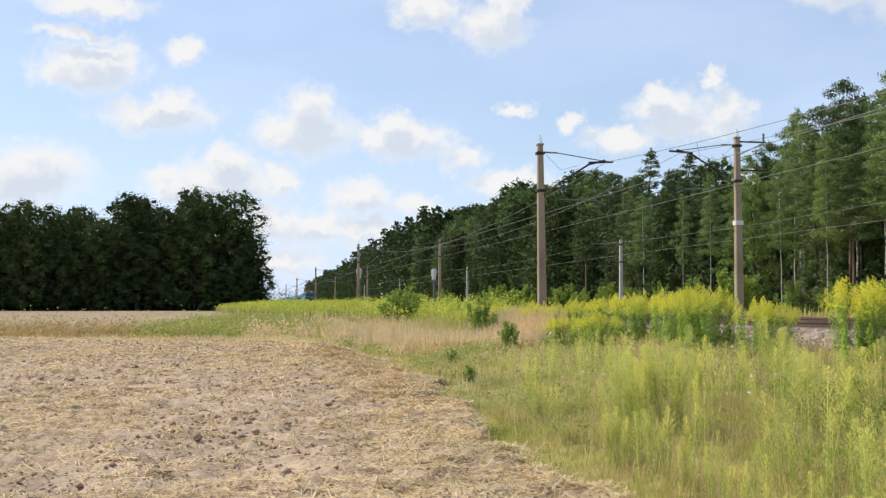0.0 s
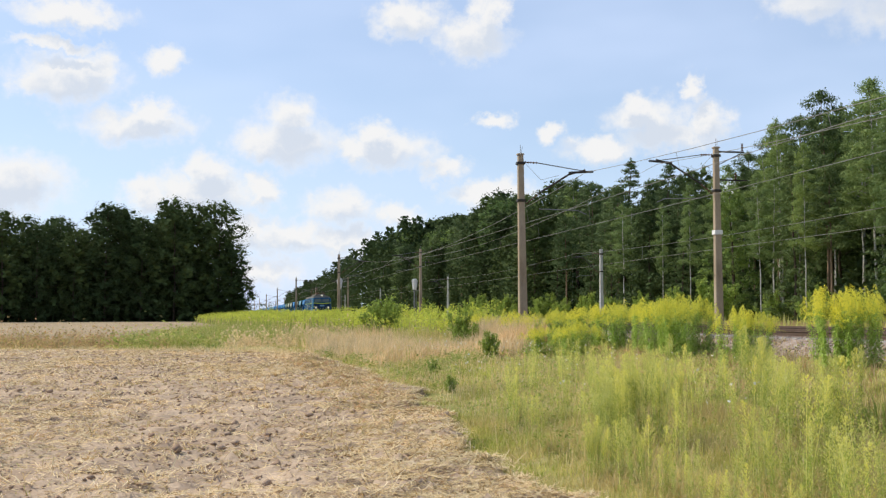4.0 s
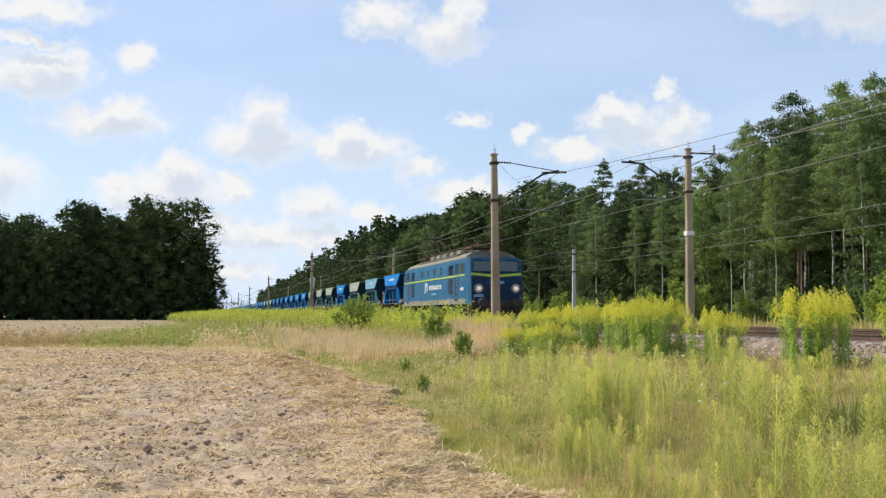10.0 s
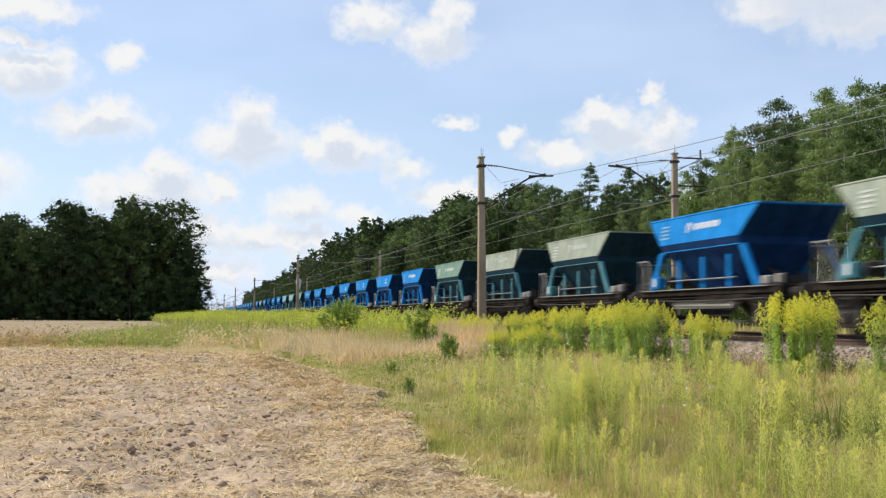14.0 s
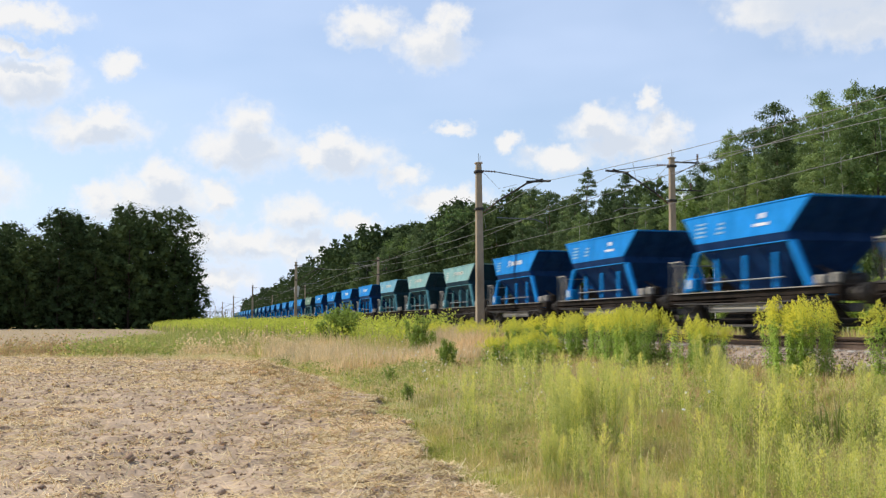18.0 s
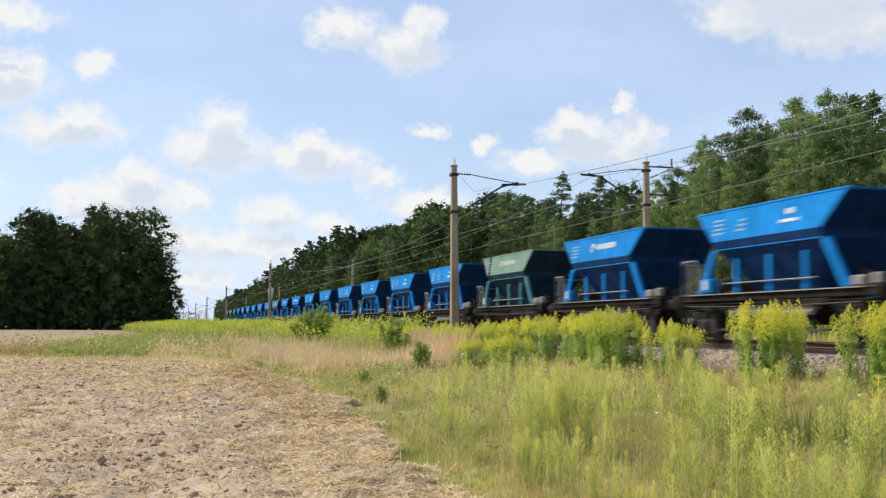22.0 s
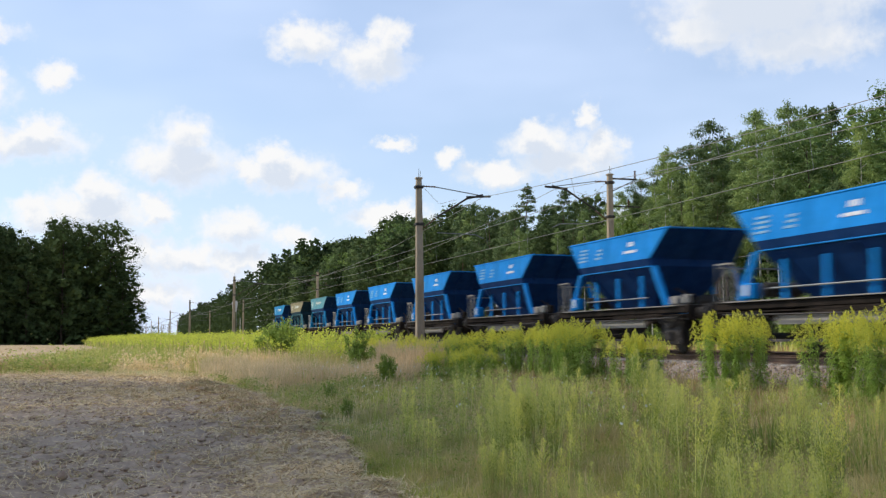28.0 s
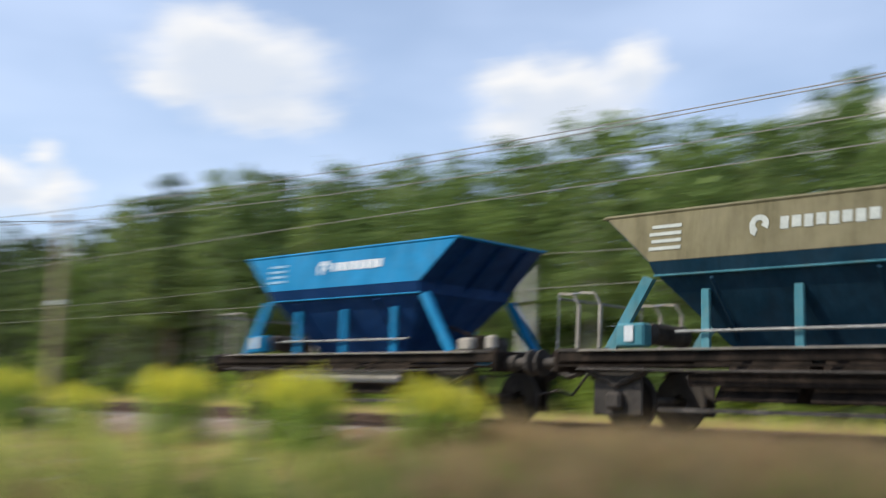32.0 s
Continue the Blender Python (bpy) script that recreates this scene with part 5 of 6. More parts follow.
def right_wood():
    rng = random.Random(21)
    # how high the wood's edge stands, by degrees clockwise from the track's direction
    skyline = ([9, 12.5, 14.2, 15.7, 18.5, 20, 22, 24, 26, 27.4, 28.5, 30.5, 33, 36, 42, 48, 56, 64, 75, 85],
               [22, 20.2, 20.6, 19.6, 18.3, 16.4, 15.6, 14.8, 13.9, 14.6, 16.0, 16.0, 17.0, 16.8, 15.3, 15.2, 15.3, 15.5, 15.4, 15.0])

    def limit(x, y):
        return 1.65 + (float(np.interp(math.degrees(math.atan2(x, y)), *skyline)) - 1.65) * 0.95 * x / 42.0

    for row, (x0, gap, cut) in enumerate(((41.5, 4.6, 0.86), (45.5, 4.4, 0.97), (50.0, 4.6, 1.0), (56.0, 5.0, 1.0))):
        y = (6.0, 8.0, 4.0, 10.0)[row]
        while y < 250 + 15 * row:
            x = x0 + rng.uniform(-1.3, 1.3)
            az = math.degrees(math.atan2(x, y))
            h = limit(x, y) * cut * rng.choice((0.8, 0.88, 0.94, 0.98, 1.0, 1.02)) * rng.uniform(0.97, 1.03)
            r = rng.random()
            if az > 38:
                kind = "birch" if r < 0.5 else "broad"
                h = max(h, limit(x, y) * cut * 0.9)
            elif az > 26.3:
                kind = "birch" if r < 0.46 else "broad" if r < 0.58 else "pine" if r < 0.86 else "spruce"
            elif az > 17.5:
                kind = "pine" if r < 0.34 else "spruce" if r < 0.66 else "birch" if r < 0.82 else "alder"
            else:
                # seen on the unlit side here, so half have leaves darkened for shade
                kind = "alder" if r < 0.5 else "spruce" if r < 0.7 else "pine" if r < 0.9 else "broad"
            wide = {"birch": 0.92, "spruce": 0.92, "pine": 1.0}.get(kind, 1.15)
            plant_tree(kind, x, y, h, rng, "trees of the wood beside the railway", wide, y > 118 or row == 3)
            y += gap * rng.uniform(0.75, 1.3)
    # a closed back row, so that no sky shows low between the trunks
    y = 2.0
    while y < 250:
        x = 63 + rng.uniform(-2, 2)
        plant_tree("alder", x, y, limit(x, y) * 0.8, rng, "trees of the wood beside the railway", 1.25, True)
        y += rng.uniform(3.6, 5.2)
    # the trees whose tops stand out against the sky, and slim birches before the dark edge
    for kind, az, x, over, wide in (("spruce", 21.0, 47.0, 1.17, 1.25), ("pine", 18.5, 47.0, 1.02, 0.9), ("spruce", 23.2, 47.0, 1.1, 1.2), ("spruce", 22.3, 48.0, 1.0, 1.1), ("spruce", 24.6, 47.0, 1.03, 1.1), ("birch", 29.0, 44.0, 1.06, 0.8),
                                    ("pine", 31.2, 46.0, 1.10, 0.85), ("birch", 33.4, 45.0, 1.03, 0.9), ("birch", 35.2, 43.5, 1.02, 0.9), ("spruce", 27.0, 45.0, 1.0, 0.7)):
        y = x / math.tan(math.radians(az))
        plant_tree(kind, x, y, limit(x, y) * over, rng, "trees of the wood beside the railway", wide)
    for az, x, h in ((23.0, 40.4, 11.5), (24.4, 40.2, 12.5), (27.9, 40.0, 12.0), (30.1, 39.6, 13.0), (34.3, 39.8, 14.0), (38.5, 39.5, 13.0)):
        plant_tree("birch", x, x / math.tan(math.radians(az)), h, rng, "trees of the wood beside the railway", 0.6)


def left_wood():
    rng = random.Random(8)
    for row, (y0, gap) in enumerate(((187, 5.2), (192, 5.2), (198, 5.6), (205, 6.5))):
        x = -52.0
        while x < 0.6 - 0.4 * row:
            edge = 1.0 if x > -22 else 0.93
            h = rng.uniform(15.5, 20.0) * edge + (1.2 if x > -12 else 0)
            # backlit wood: its darkness is put into the leaf colour
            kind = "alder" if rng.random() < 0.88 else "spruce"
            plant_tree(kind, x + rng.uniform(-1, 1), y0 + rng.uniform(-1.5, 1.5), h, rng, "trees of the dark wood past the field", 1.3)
            x += gap * rng.uniform(0.8, 1.25)

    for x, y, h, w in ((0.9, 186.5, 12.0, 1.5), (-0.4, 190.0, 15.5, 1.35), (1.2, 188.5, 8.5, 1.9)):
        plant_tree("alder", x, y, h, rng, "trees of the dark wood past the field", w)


right_wood()
left_wood()


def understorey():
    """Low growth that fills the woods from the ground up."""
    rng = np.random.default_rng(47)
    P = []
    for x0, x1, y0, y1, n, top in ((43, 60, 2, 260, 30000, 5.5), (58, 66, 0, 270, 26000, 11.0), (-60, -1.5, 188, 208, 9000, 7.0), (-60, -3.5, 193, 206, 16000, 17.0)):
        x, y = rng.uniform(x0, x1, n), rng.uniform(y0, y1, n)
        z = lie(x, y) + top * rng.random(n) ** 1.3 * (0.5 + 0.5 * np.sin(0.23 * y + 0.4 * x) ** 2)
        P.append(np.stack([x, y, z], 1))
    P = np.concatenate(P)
    # the woods' inner shade is put into the colour of this growth
    me = soup("understorey", flakes(P, np.where((P[:, 0] > 58) | (P[:, 0] < 0), 0.85, 0.5), rng, 0.2, 1.4), quads(len(P)), LEAF_SHADED)
    tagged(new("understorey", me), "low growth filling the woods, darkened for shade", "undergrowth", kind="stuff")


understorey()


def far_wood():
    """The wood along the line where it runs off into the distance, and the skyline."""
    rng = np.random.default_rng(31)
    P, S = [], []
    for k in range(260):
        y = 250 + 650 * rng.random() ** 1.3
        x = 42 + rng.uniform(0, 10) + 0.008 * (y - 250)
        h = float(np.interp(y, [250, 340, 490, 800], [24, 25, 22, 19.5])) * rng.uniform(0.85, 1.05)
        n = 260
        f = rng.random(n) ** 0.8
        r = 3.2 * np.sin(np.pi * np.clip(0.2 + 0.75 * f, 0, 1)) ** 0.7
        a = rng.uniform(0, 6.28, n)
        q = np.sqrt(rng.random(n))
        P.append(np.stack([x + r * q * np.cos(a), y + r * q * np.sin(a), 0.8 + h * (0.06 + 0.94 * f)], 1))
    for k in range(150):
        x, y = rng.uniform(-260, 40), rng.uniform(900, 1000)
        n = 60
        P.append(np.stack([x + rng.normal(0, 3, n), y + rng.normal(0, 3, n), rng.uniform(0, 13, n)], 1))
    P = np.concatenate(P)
    # shade of the wood's unlit side is put into the leaf colour
    me = soup("far_wood", flakes(P, 0.85, rng, 0.2, 1.3), quads(len(P)), LEAF_SHADED)
    tagged(new("far_wood", me), "distant green wood along the railway, darkened for its unlit side", "forest", kind="stuff")


far_wood()


def bush_meshes(seed, leaves=4400, size=0.05):
    """A shrub 1.6 m high: stems and leafy clumps."""
    rng = np.random.default_rng(seed)
    s, P = Shape(), []
    for k in range(22):
        a, r = k * 2.4, rng.uniform(0.05, 0.72)
        h = rng.uniform(0.75, 1.6) * (1 - 0.35 * r)
        tip = (r * math.cos(a), r * math.sin(a), h)
        s.tube([(0.1 * math.cos(a), 0.1 * math.sin(a), -0.1), (tip[0] * 0.6, tip[1] * 0.6, h * 0.55), tip], 0.016, 5, 0.006)
        n = leaves // 22
        f = rng.random(n) ** 0.7
        P.append(np.stack([tip[0] * (0.25 + 0.75 * f), tip[1] * (0.25 + 0.75 * f), h * f], 1) + rng.normal(0, 1, (n, 3)) * (0.13 - 0.09 * f)[:, None])
    P = np.concatenate(P)
    P[:, 2] = np.abs(P[:, 2])
    return s.mesh("bush_stems", BARK), soup("bush_leaves", flakes(P, size, rng, 0.2, 1.6), quads(len(P)), BUSH_LEAF)


BUSHES = [bush_meshes(i + 40) for i in range(3)]


def plant_bush(x, y, size, k, label="bright green leafy shrub in the verge", group="", tall=1.0):
    b = thing("shrub", label, "shrub", group)
    b.matrix_basis = pose(x, y, float(lie(x, y)), 0, 0, 77 * k) @ Matrix.Diagonal((size, size, size * tall, 1))
    part("stalk", BUSHES[k % 3][0], None, b)
    part("foliage", BUSHES[k % 3][1], None, b)


plant_bush(9.0, 62.0, 1.95, 0, "bushy green shrub among goldenrod", tall=0.95)
plant_bush(8.9, 40.5, 1.05, 1, "dark green shrub in the dry grass", tall=1.1)
plant_bush(8.3, 33.5, 0.62, 2, "low green shrub in the verge")
plant_bush(5.2, 27.0, 0.30, 1, "small dark shrub at the field's edge")
plant_bush(4.6, 22.0, 0.26, 2, "small dark shrub at the field's edge")
rb = random.Random(12)
for k in range(46):
    plant_bush(rb.uniform(37.0, 40.5), 8 + 4.6 * k + rb.uniform(-2, 2), rb.uniform(1.3, 2.9), k, "undergrowth shrub at the edge of the wood", "undergrowth along the wood")


def goldenrod_meshes(seed, stems=20, spread=0.5):
    """A clump of goldenrod 1.6 m high: leafy stems under broad plumes of arching yellow sprays."""
    rng = np.random.default_rng(seed)
    s, leaf, bloom = Shape(), [], []
    for k in range(stems):
        a, r = rng.uniform(0, 6.28), spread * math.sqrt(rng.random())
        h = rng.uniform(1.2, 1.46) * (1.06 - 0.26 * (r / spread) ** 2)
        lean = rng.normal(0, 0.06, 2)
        x0, y0 = r * math.cos(a), r * math.sin(a)
        top = (x0 + lean[0] * 1.5 + 0.12 * math.cos(a), y0 + lean[1] * 1.5 + 0.12 * math.sin(a), h)
        s.tube([(x0, y0, -0.1), (x0 + lean[0] * 0.5, y0 + lean[1] * 0.5, h * 0.5), top], 0.006, 4, 0.003)
        n = 110
        f = rng.uniform(0.04, 0.82, n)
        b = rng.uniform(0, 6.28, n)
        root = np.stack([x0 + (top[0] - x0) * f, y0 + (top[1] - y0) * f, h * f], 1)
        out = np.stack([np.cos(b), np.sin(b), rng.uniform(-0.7, 0.3, n)], 1)
        ln = (rng.uniform(0.09, 0.16, n) * (1.1 - 0.5 * f))[:, None]
        side = np.cross(out, np.array([0, 0, 1.0])) * 0.013
        tip = root + out * ln
        mid = root + out * ln * 0.5 + np.array([0, 0, 0.015])
        leaf.append(np.stack([root, mid + side, tip, mid - side], 1).reshape(-1, 3))
        # plume: sprays that arch outwards, shorter towards the nodding top
        flower = rng.uniform(0.75, 1.2)
        nod = rng.uniform(0, 6.28)
        for j in range(13):
            c = j * 2.4 + rng.uniform(-0.4, 0.4)
            up = j / 12
            reach = (0.21 * (1 - up) ** 0.8 + 0.035) * flower
            hz = h - (0.30 - 0.33 * up) * flower
            m = int(20 + 30 * (1 - 0.5 * up))
            t = rng.random(m) ** 0.8
            px, py = top[0] + 0.05 * up * math.cos(nod), top[1] + 0.05 * up * math.sin(nod)
            P = np.stack([px + reach * t * math.cos(c), py + reach * t * math.sin(c), hz + 0.10 * t - 0.13 * t * t + 0.012 * rng.random(m)], 1) + rng.normal(0, 0.010, (m, 3))
            bloom.append(flakes(P, 0.0125, rng, 0.3, 1.4))
    L, B = np.concatenate(leaf), np.concatenate(bloom)
    return s.mesh("goldenrod_stems", GOLD_LEAF), soup("goldenrod_leaves", L, quads(len(L) // 4), GOLD_LEAF), soup("goldenrod_plumes", B, quads(len(B) // 4), GOLD_FLOWER)


GOLD = [goldenrod_meshes(60 + i, 26 + 3 * i, 0.44 + 0.06 * i) for i in range(4)]


def plant_goldenrod(x, y, k, size=1.0, wide=1.0):
    g = thing("goldenrod_clump", "tall goldenrod clump in yellow flower beside the track", "goldenrod", "goldenrod clumps")
    g.matrix_basis = pose(x, y, float(lie(x, y)), 0, 0, 63 * k) @ Matrix.Diagonal((wide, wide, size, 1))
    a, b, c = GOLD[k % 4]
    tagged(part("stalk", a, None, g), kind="stuff")
    part("foliage", b, None, g, "green lance-shaped leaves")
    part("bloom", c, None, g, "yellow flower plumes")


for k, (x, y, s, w) in enumerate(((11.2, 25.6, 1.08, 0.95), (11.3, 26.5, 1.02, 0.95), (11.2, 24.7, 1.06, 0.85), (11.4, 27.8, 0.98, 1.0), (11.3, 29.4, 0.92, 1.0), (11.5, 31.2, 0.95, 1.0),
                                  (9.9, 29.6, 0.74, 0.95), (9.5, 31.2, 0.70, 0.95), (10.9, 21.8, 0.90, 0.78), (11.1, 21.35, 0.84, 0.7), (11.2, 18.2, 1.06, 0.85), (11.4, 17.75, 1.0, 0.75),
                                  (11.4, 33.2, 0.92, 1.0), (11.3, 35.2, 0.88, 1.0), (11.6, 37.4, 0.85, 1.1), (10.8, 39.2, 0.8, 1.1), (11.4, 41.4, 0.85, 1.1),
                                  (11.5, 14.7, 1.04, 0.85), (11.3, 15.3, 0.95, 0.8), (11.4, 14.0, 0.95, 0.7), (11.5, 11.6, 0.98, 0.8), (11.7, 11.1, 0.88, 0.75), (10.6, 43.9, 0.8, 1.2), (10.9, 46.9, 0.8, 1.2), (10.2, 49.4, 0.75, 1.2))):
    plant_goldenrod(x, y, k, s, w)


def horseweed_mesh(seed):
    """A horseweed 1.2 m high: one stem, narrow leaves all the way up, and a long feathery panicle."""
    rng = np.random.default_rng(seed)
    n, h = 320, 1.2
    f = rng.uniform(0.03, 0.8, n)
    lean = rng.normal(0, 0.07, 2)
    b = rng.uniform(0, 6.28, n)
    root = np.stack([lean[0] * f * f, lean[1] * f * f, h * f], 1)
    out = np.stack([np.cos(b), np.sin(b), rng.uniform(0.0, 1.0, n)], 1)
    out /= np.linalg.norm(out, axis=1)[:, None]
    ln = (0.085 * (1.1 - 0.5 * f) * rng.uniform(0.7, 1.3, n))[:, None]
    side = np.cross(out, np.array([0, 0, 1.0])) * 0.0038
    mid, tip = root + out * ln * 0.5, root + out * ln - np.array([0, 0, 0.012])
    V = [np.stack([root, mid + side, tip, mid - side], 1).reshape(-1, 3)]
    # panicle: short side twigs, each beaded with small pale heads
    base, start = 46, rng.uniform(0.42, 0.55)
    for j in range(base):
        g = start + (1 - start) * (j + rng.random()) / base
        u = (g - start) / (1 - start)
        c = j * 2.4 + rng.uniform(-0.5, 0.5)
        reach = 0.115 * math.sin(math.pi * min(1, 0.28 + 0.72 * u)) ** 0.8 * rng.uniform(0.6, 1.2) + 0.008
        t = rng.random(18)
        P = np.stack([lean[0] * g * g + reach * t * math.cos(c), lean[1] * g * g + reach * t * math.sin(c), h * g + reach * 1.1 * t], 1)
        P += rng.normal(0, 0.005, P.shape)
        a = rng.uniform(0, 3.14, len(P))
        across = np.stack([np.cos(a), np.sin(a), 0 * a], 1) * 0.0028
        along = np.array([0, 0, 0.009]) + rng.normal(0, 0.003, P.shape)
        V.append(np.stack([P - along, P + across, P + along, P - across], 1).reshape(-1, 3))
    V.append(np.array([(-0.005, 0, -0.05), (0.005, 0, -0.05), (lean[0] + 0.002, lean[1], h), (lean[0] - 0.002, lean[1], h)]))
    return np.concatenate(V)


def weed_soup(name, V, leaves, step_by):
    """Weeds in one mesh: stem leaves darker than the heads; leaves: how many quads of each step_by are leaves."""
    me = soup(name, V, quads(len(V) // 4), WEED)
    me.materials.append(WEED_LEAF)
    k = np.arange(len(V) // 4) % step_by
    me.polygons.foreach_set("material_index", (k < leaves).astype(np.int32))
    return me


WEED_FORMS = [horseweed_mesh(80 + i) for i in range(6)]
WEEDS = [weed_soup("horseweed", V, 320, len(V) // 4) for V in WEED_FORMS]


def weeds():
    rng = random.Random(17)

    def grows(x, y):
        """Weeds stand close in drifts, tallest well inside the verge."""
        return float(lattice(np.float64(x * 0.9), np.float64(y * 0.6), 31.0)) * 0.7 + 0.3 * float(lattice(np.float64(x * 2.3), np.float64(y * 1.9), 32.0))

    k = 0
    while k < 300:
        y = rng.uniform(5.5, 16.5)
        e = float(field_edge(y))
        x = rng.uniform(e + 0.5, min(8.8, 0.78 * y + 0.6))
        deep = min(1.0, (x - e) / 1.8)
        if grows(x, y) < rng.uniform(0.36, 0.6):
            continue
        tall = (0.32 + 0.42 * deep) * rng.uniform(0.75, 1.1) if rng.random() < 0.7 else (0.4 + 0.6 * deep) * rng.uniform(0.88, 1.08)
        for j in range(min(300 - k, rng.choice((2, 3, 4, 5)))):
            k += 1
            o = tagged(new("horseweed", WEEDS[k % 6]), "tall pale green horseweed with a feathery top", "weed", "horseweed plants in the verge")
            s = tall * rng.uniform(0.82, 1.05)
            o.matrix_basis = pose(x + rng.gauss(0, 0.09), y + rng.gauss(0, 0.12), float(lie(x, y)), rng.uniform(-5, 5), rng.uniform(-5, 5), rng.uniform(0, 360)) @ Matrix.Diagonal((s * 1.2, s * 1.2, s, 1))

    # the smaller ones farther back, joined
    V = []
    while len(V) < 130:
        y = rng.uniform(12, 24)
        e = float(field_edge(y))
        x = rng.uniform(e + 0.8, 7.4)
        if grows(x, y) < rng.uniform(0.45, 0.65):
            continue
        s, a = rng.uniform(0.35, 0.8) * min(1.0, 0.4 + 0.25 * (x - e)), rng.uniform(0, 6.28)
        P = WEED_FORMS[len(V) % 6].reshape(-1, 4, 3)[::2].reshape(-1, 3) * np.array((s * 1.5, s * 1.5, s))
        V.append(np.stack([x + P[:, 0] * math.cos(a) - P[:, 1] * math.sin(a), y + P[:, 0] * math.sin(a) + P[:, 1] * math.cos(a), float(lie(x, y)) + P[:, 2]], 1))
    V = np.concatenate(V)
    tagged(new("young_horseweed", weed_soup("young_horseweed", V, 160, len(WEED_FORMS[0]) // 8 + len(WEED_FORMS[0]) // 4 % 2)), "young pale green horseweed scattered through the verge", "weeds", kind="stuff")


weeds()


def grassland():
    rng = np.random.default_rng(91)

    def spot(n, x0, x1, y0, y1, power=1.0):
        y = y0 + (y1 - y0) * rng.random(n) ** power
        return rng.uniform(x0, x1, n), y

    def drop(x, y, keep):
        return x[keep], y[keep]

    def tufts(cx, cy, per, radius):
        """Blades gathered in tufts: their places, the way they lean and how far out each stands."""
        r = np.repeat(radius * rng.uniform(0.5, 1.5, len(cx)), per) * np.sqrt(rng.random(len(cx) * per))
        a = rng.uniform(0, 6.28, len(r))
        return np.repeat(cx, per) + r * np.cos(a), np.repeat(cy, per) + r * np.sin(a), a, np.repeat(rng.uniform(0.55, 1.25, len(cx)), per) * (1.1 - 0.5 * r / (1.5 * radius))

    # verge: tufts of green and straw-coloured grass, thinning with distance
    x, y = spot(2900, 2.6, 10.5, 5.0, 16)
    x, y, turn, tall = tufts(x, y, 30, 0.16)
    k = x > field_edge(y) + 0.2 * rng.normal(0, 1, len(x))
    x, y, turn, tall = x[k], y[k], turn[k], tall[k]
    h = tall * rng.uniform(0.08, 0.34, len(x)) * (0.55 + 0.6 * step(3.0, 5.0, x) - 0.45 * step(6.0, 8.0, x)) * (0.8 + 0.35 * np.sin(1.9 * x + 0.8 * y) * np.sin(1.1 * y - 0.7 * x))
    blades("verge_grass", "rough green and straw-coloured verge grass", x, y, lie(x, y), h, rng.uniform(0.002, 0.006, len(x)) + 0.0003 * y, GRASS_GREEN, 1, 0.8, turn=turn)
    x, y = spot(2900, 2.6, 12.4, 14, 64, 1.4)
    x, y, turn, tall = tufts(x, y, 30, 0.24)
    k = x > field_edge(y) + 0.25 * rng.normal(0, 1, len(x))
    x, y, turn, tall = x[k], y[k], turn[k], tall[k]
    h = tall * rng.uniform(0.07, 0.28, len(x)) * (0.6 + 0.5 * step(3.5, 6.0, x) - 0.4 * step(6.5, 8.5, x)) * (0.85 + 0.3 * np.sin(1.3 * x + 0.5 * y) * np.sin(0.7 * y - 0.9 * x))
    blades("verge_grass", "rough green and straw-coloured grass along the bank", x, y, lie(x, y), h, 0.003 + 0.00055 * y, GRASS_GREEN, 21, 0.8, turn=turn)
    # thin seed stalks over the grass
    x, y = spot(9000, 3.2, 12.0, 7, 50, 1.3)
    x, y = drop(x, y, x > field_edge(y) + 0.5)
    blades("seed_stalks", "thin tan seed stalks over the verge", x, y, lie(x, y), rng.uniform(0.16, 0.40, len(x)), 0.002 + 0.0003 * y, GRASS_DRY, 22, 0.6)
    # withered brown grass and sorrel on the bank close to the rails
    x, y = spot(64000, 7.2, 13.7, 1.0, 15.5)
    tawny = 0.6 * lattice(x * 0.55, y * 0.45, 41.0) + 0.4 * lattice(x * 1.6, y * 1.3, 42.0) + rng.normal(0, 0.10, len(x)) + 0.10 * (x - 10.5) - 0.035 * (y - 8)
    z = np.maximum(lie(x, y), np.where(x > 11.9, bed_height(x) - 0.05, 0))
    lump = 0.55 + 0.9 * lattice(x * 1.4, y * 1.4, 43.0)
    h = rng.uniform(0.18, 0.66, len(x)) * lump * (1 - 0.45 * step(12.2, 13.5, x)) * (1.3 - 0.85 * step(10, 15, y))
    w = 0.004 + 0.0005 * y
    brown, green = tawny > 0.48, (tawny <= 0.48) & (tawny > 0.25)
    blades("withered_grass", "withered reddish-brown grass and sorrel on the bank", x[brown], y[brown], z[brown], h[brown], w[brown], GRASS_BROWN, 2, 0.6)
    blades("bank_weeds", "green weeds between the withered grass on the bank", x[green], y[green], z[green], 0.8 * h[green], 1.6 * w[green], HERB, 24, 0.6, "weeds")
    x, y = spot(12000, 8.5, 13.3, 13, 34)
    z = np.maximum(lie(x, y), np.where(x > 11.9, bed_height(x) - 0.05, 0))
    blades("withered_grass", "short withered grass along the ballast", x, y, z, rng.uniform(0.06, 0.22, len(x)), 0.004 + 0.0005 * y, GRASS_BROWN, 23, 0.6)
    # broad-leaved weeds between
    x, y = spot(22000, 3.6, 12.6, 3, 46)
    x, y = drop(x, y, x > field_edge(y) + 0.4)
    x, y = drop(x, y, np.sin(0.9 * x + 1.3 * y) + np.sin(0.6 * y - 1.7 * x) > rng.normal(0.2, 0.4, len(x)))
    P = np.stack([x, y, lie(x, y) + rng.uniform(0.02, 0.24, len(x))], 1)
    P = np.repeat(P, 4, 0) + rng.normal(0, 0.06, (4 * len(P), 3))
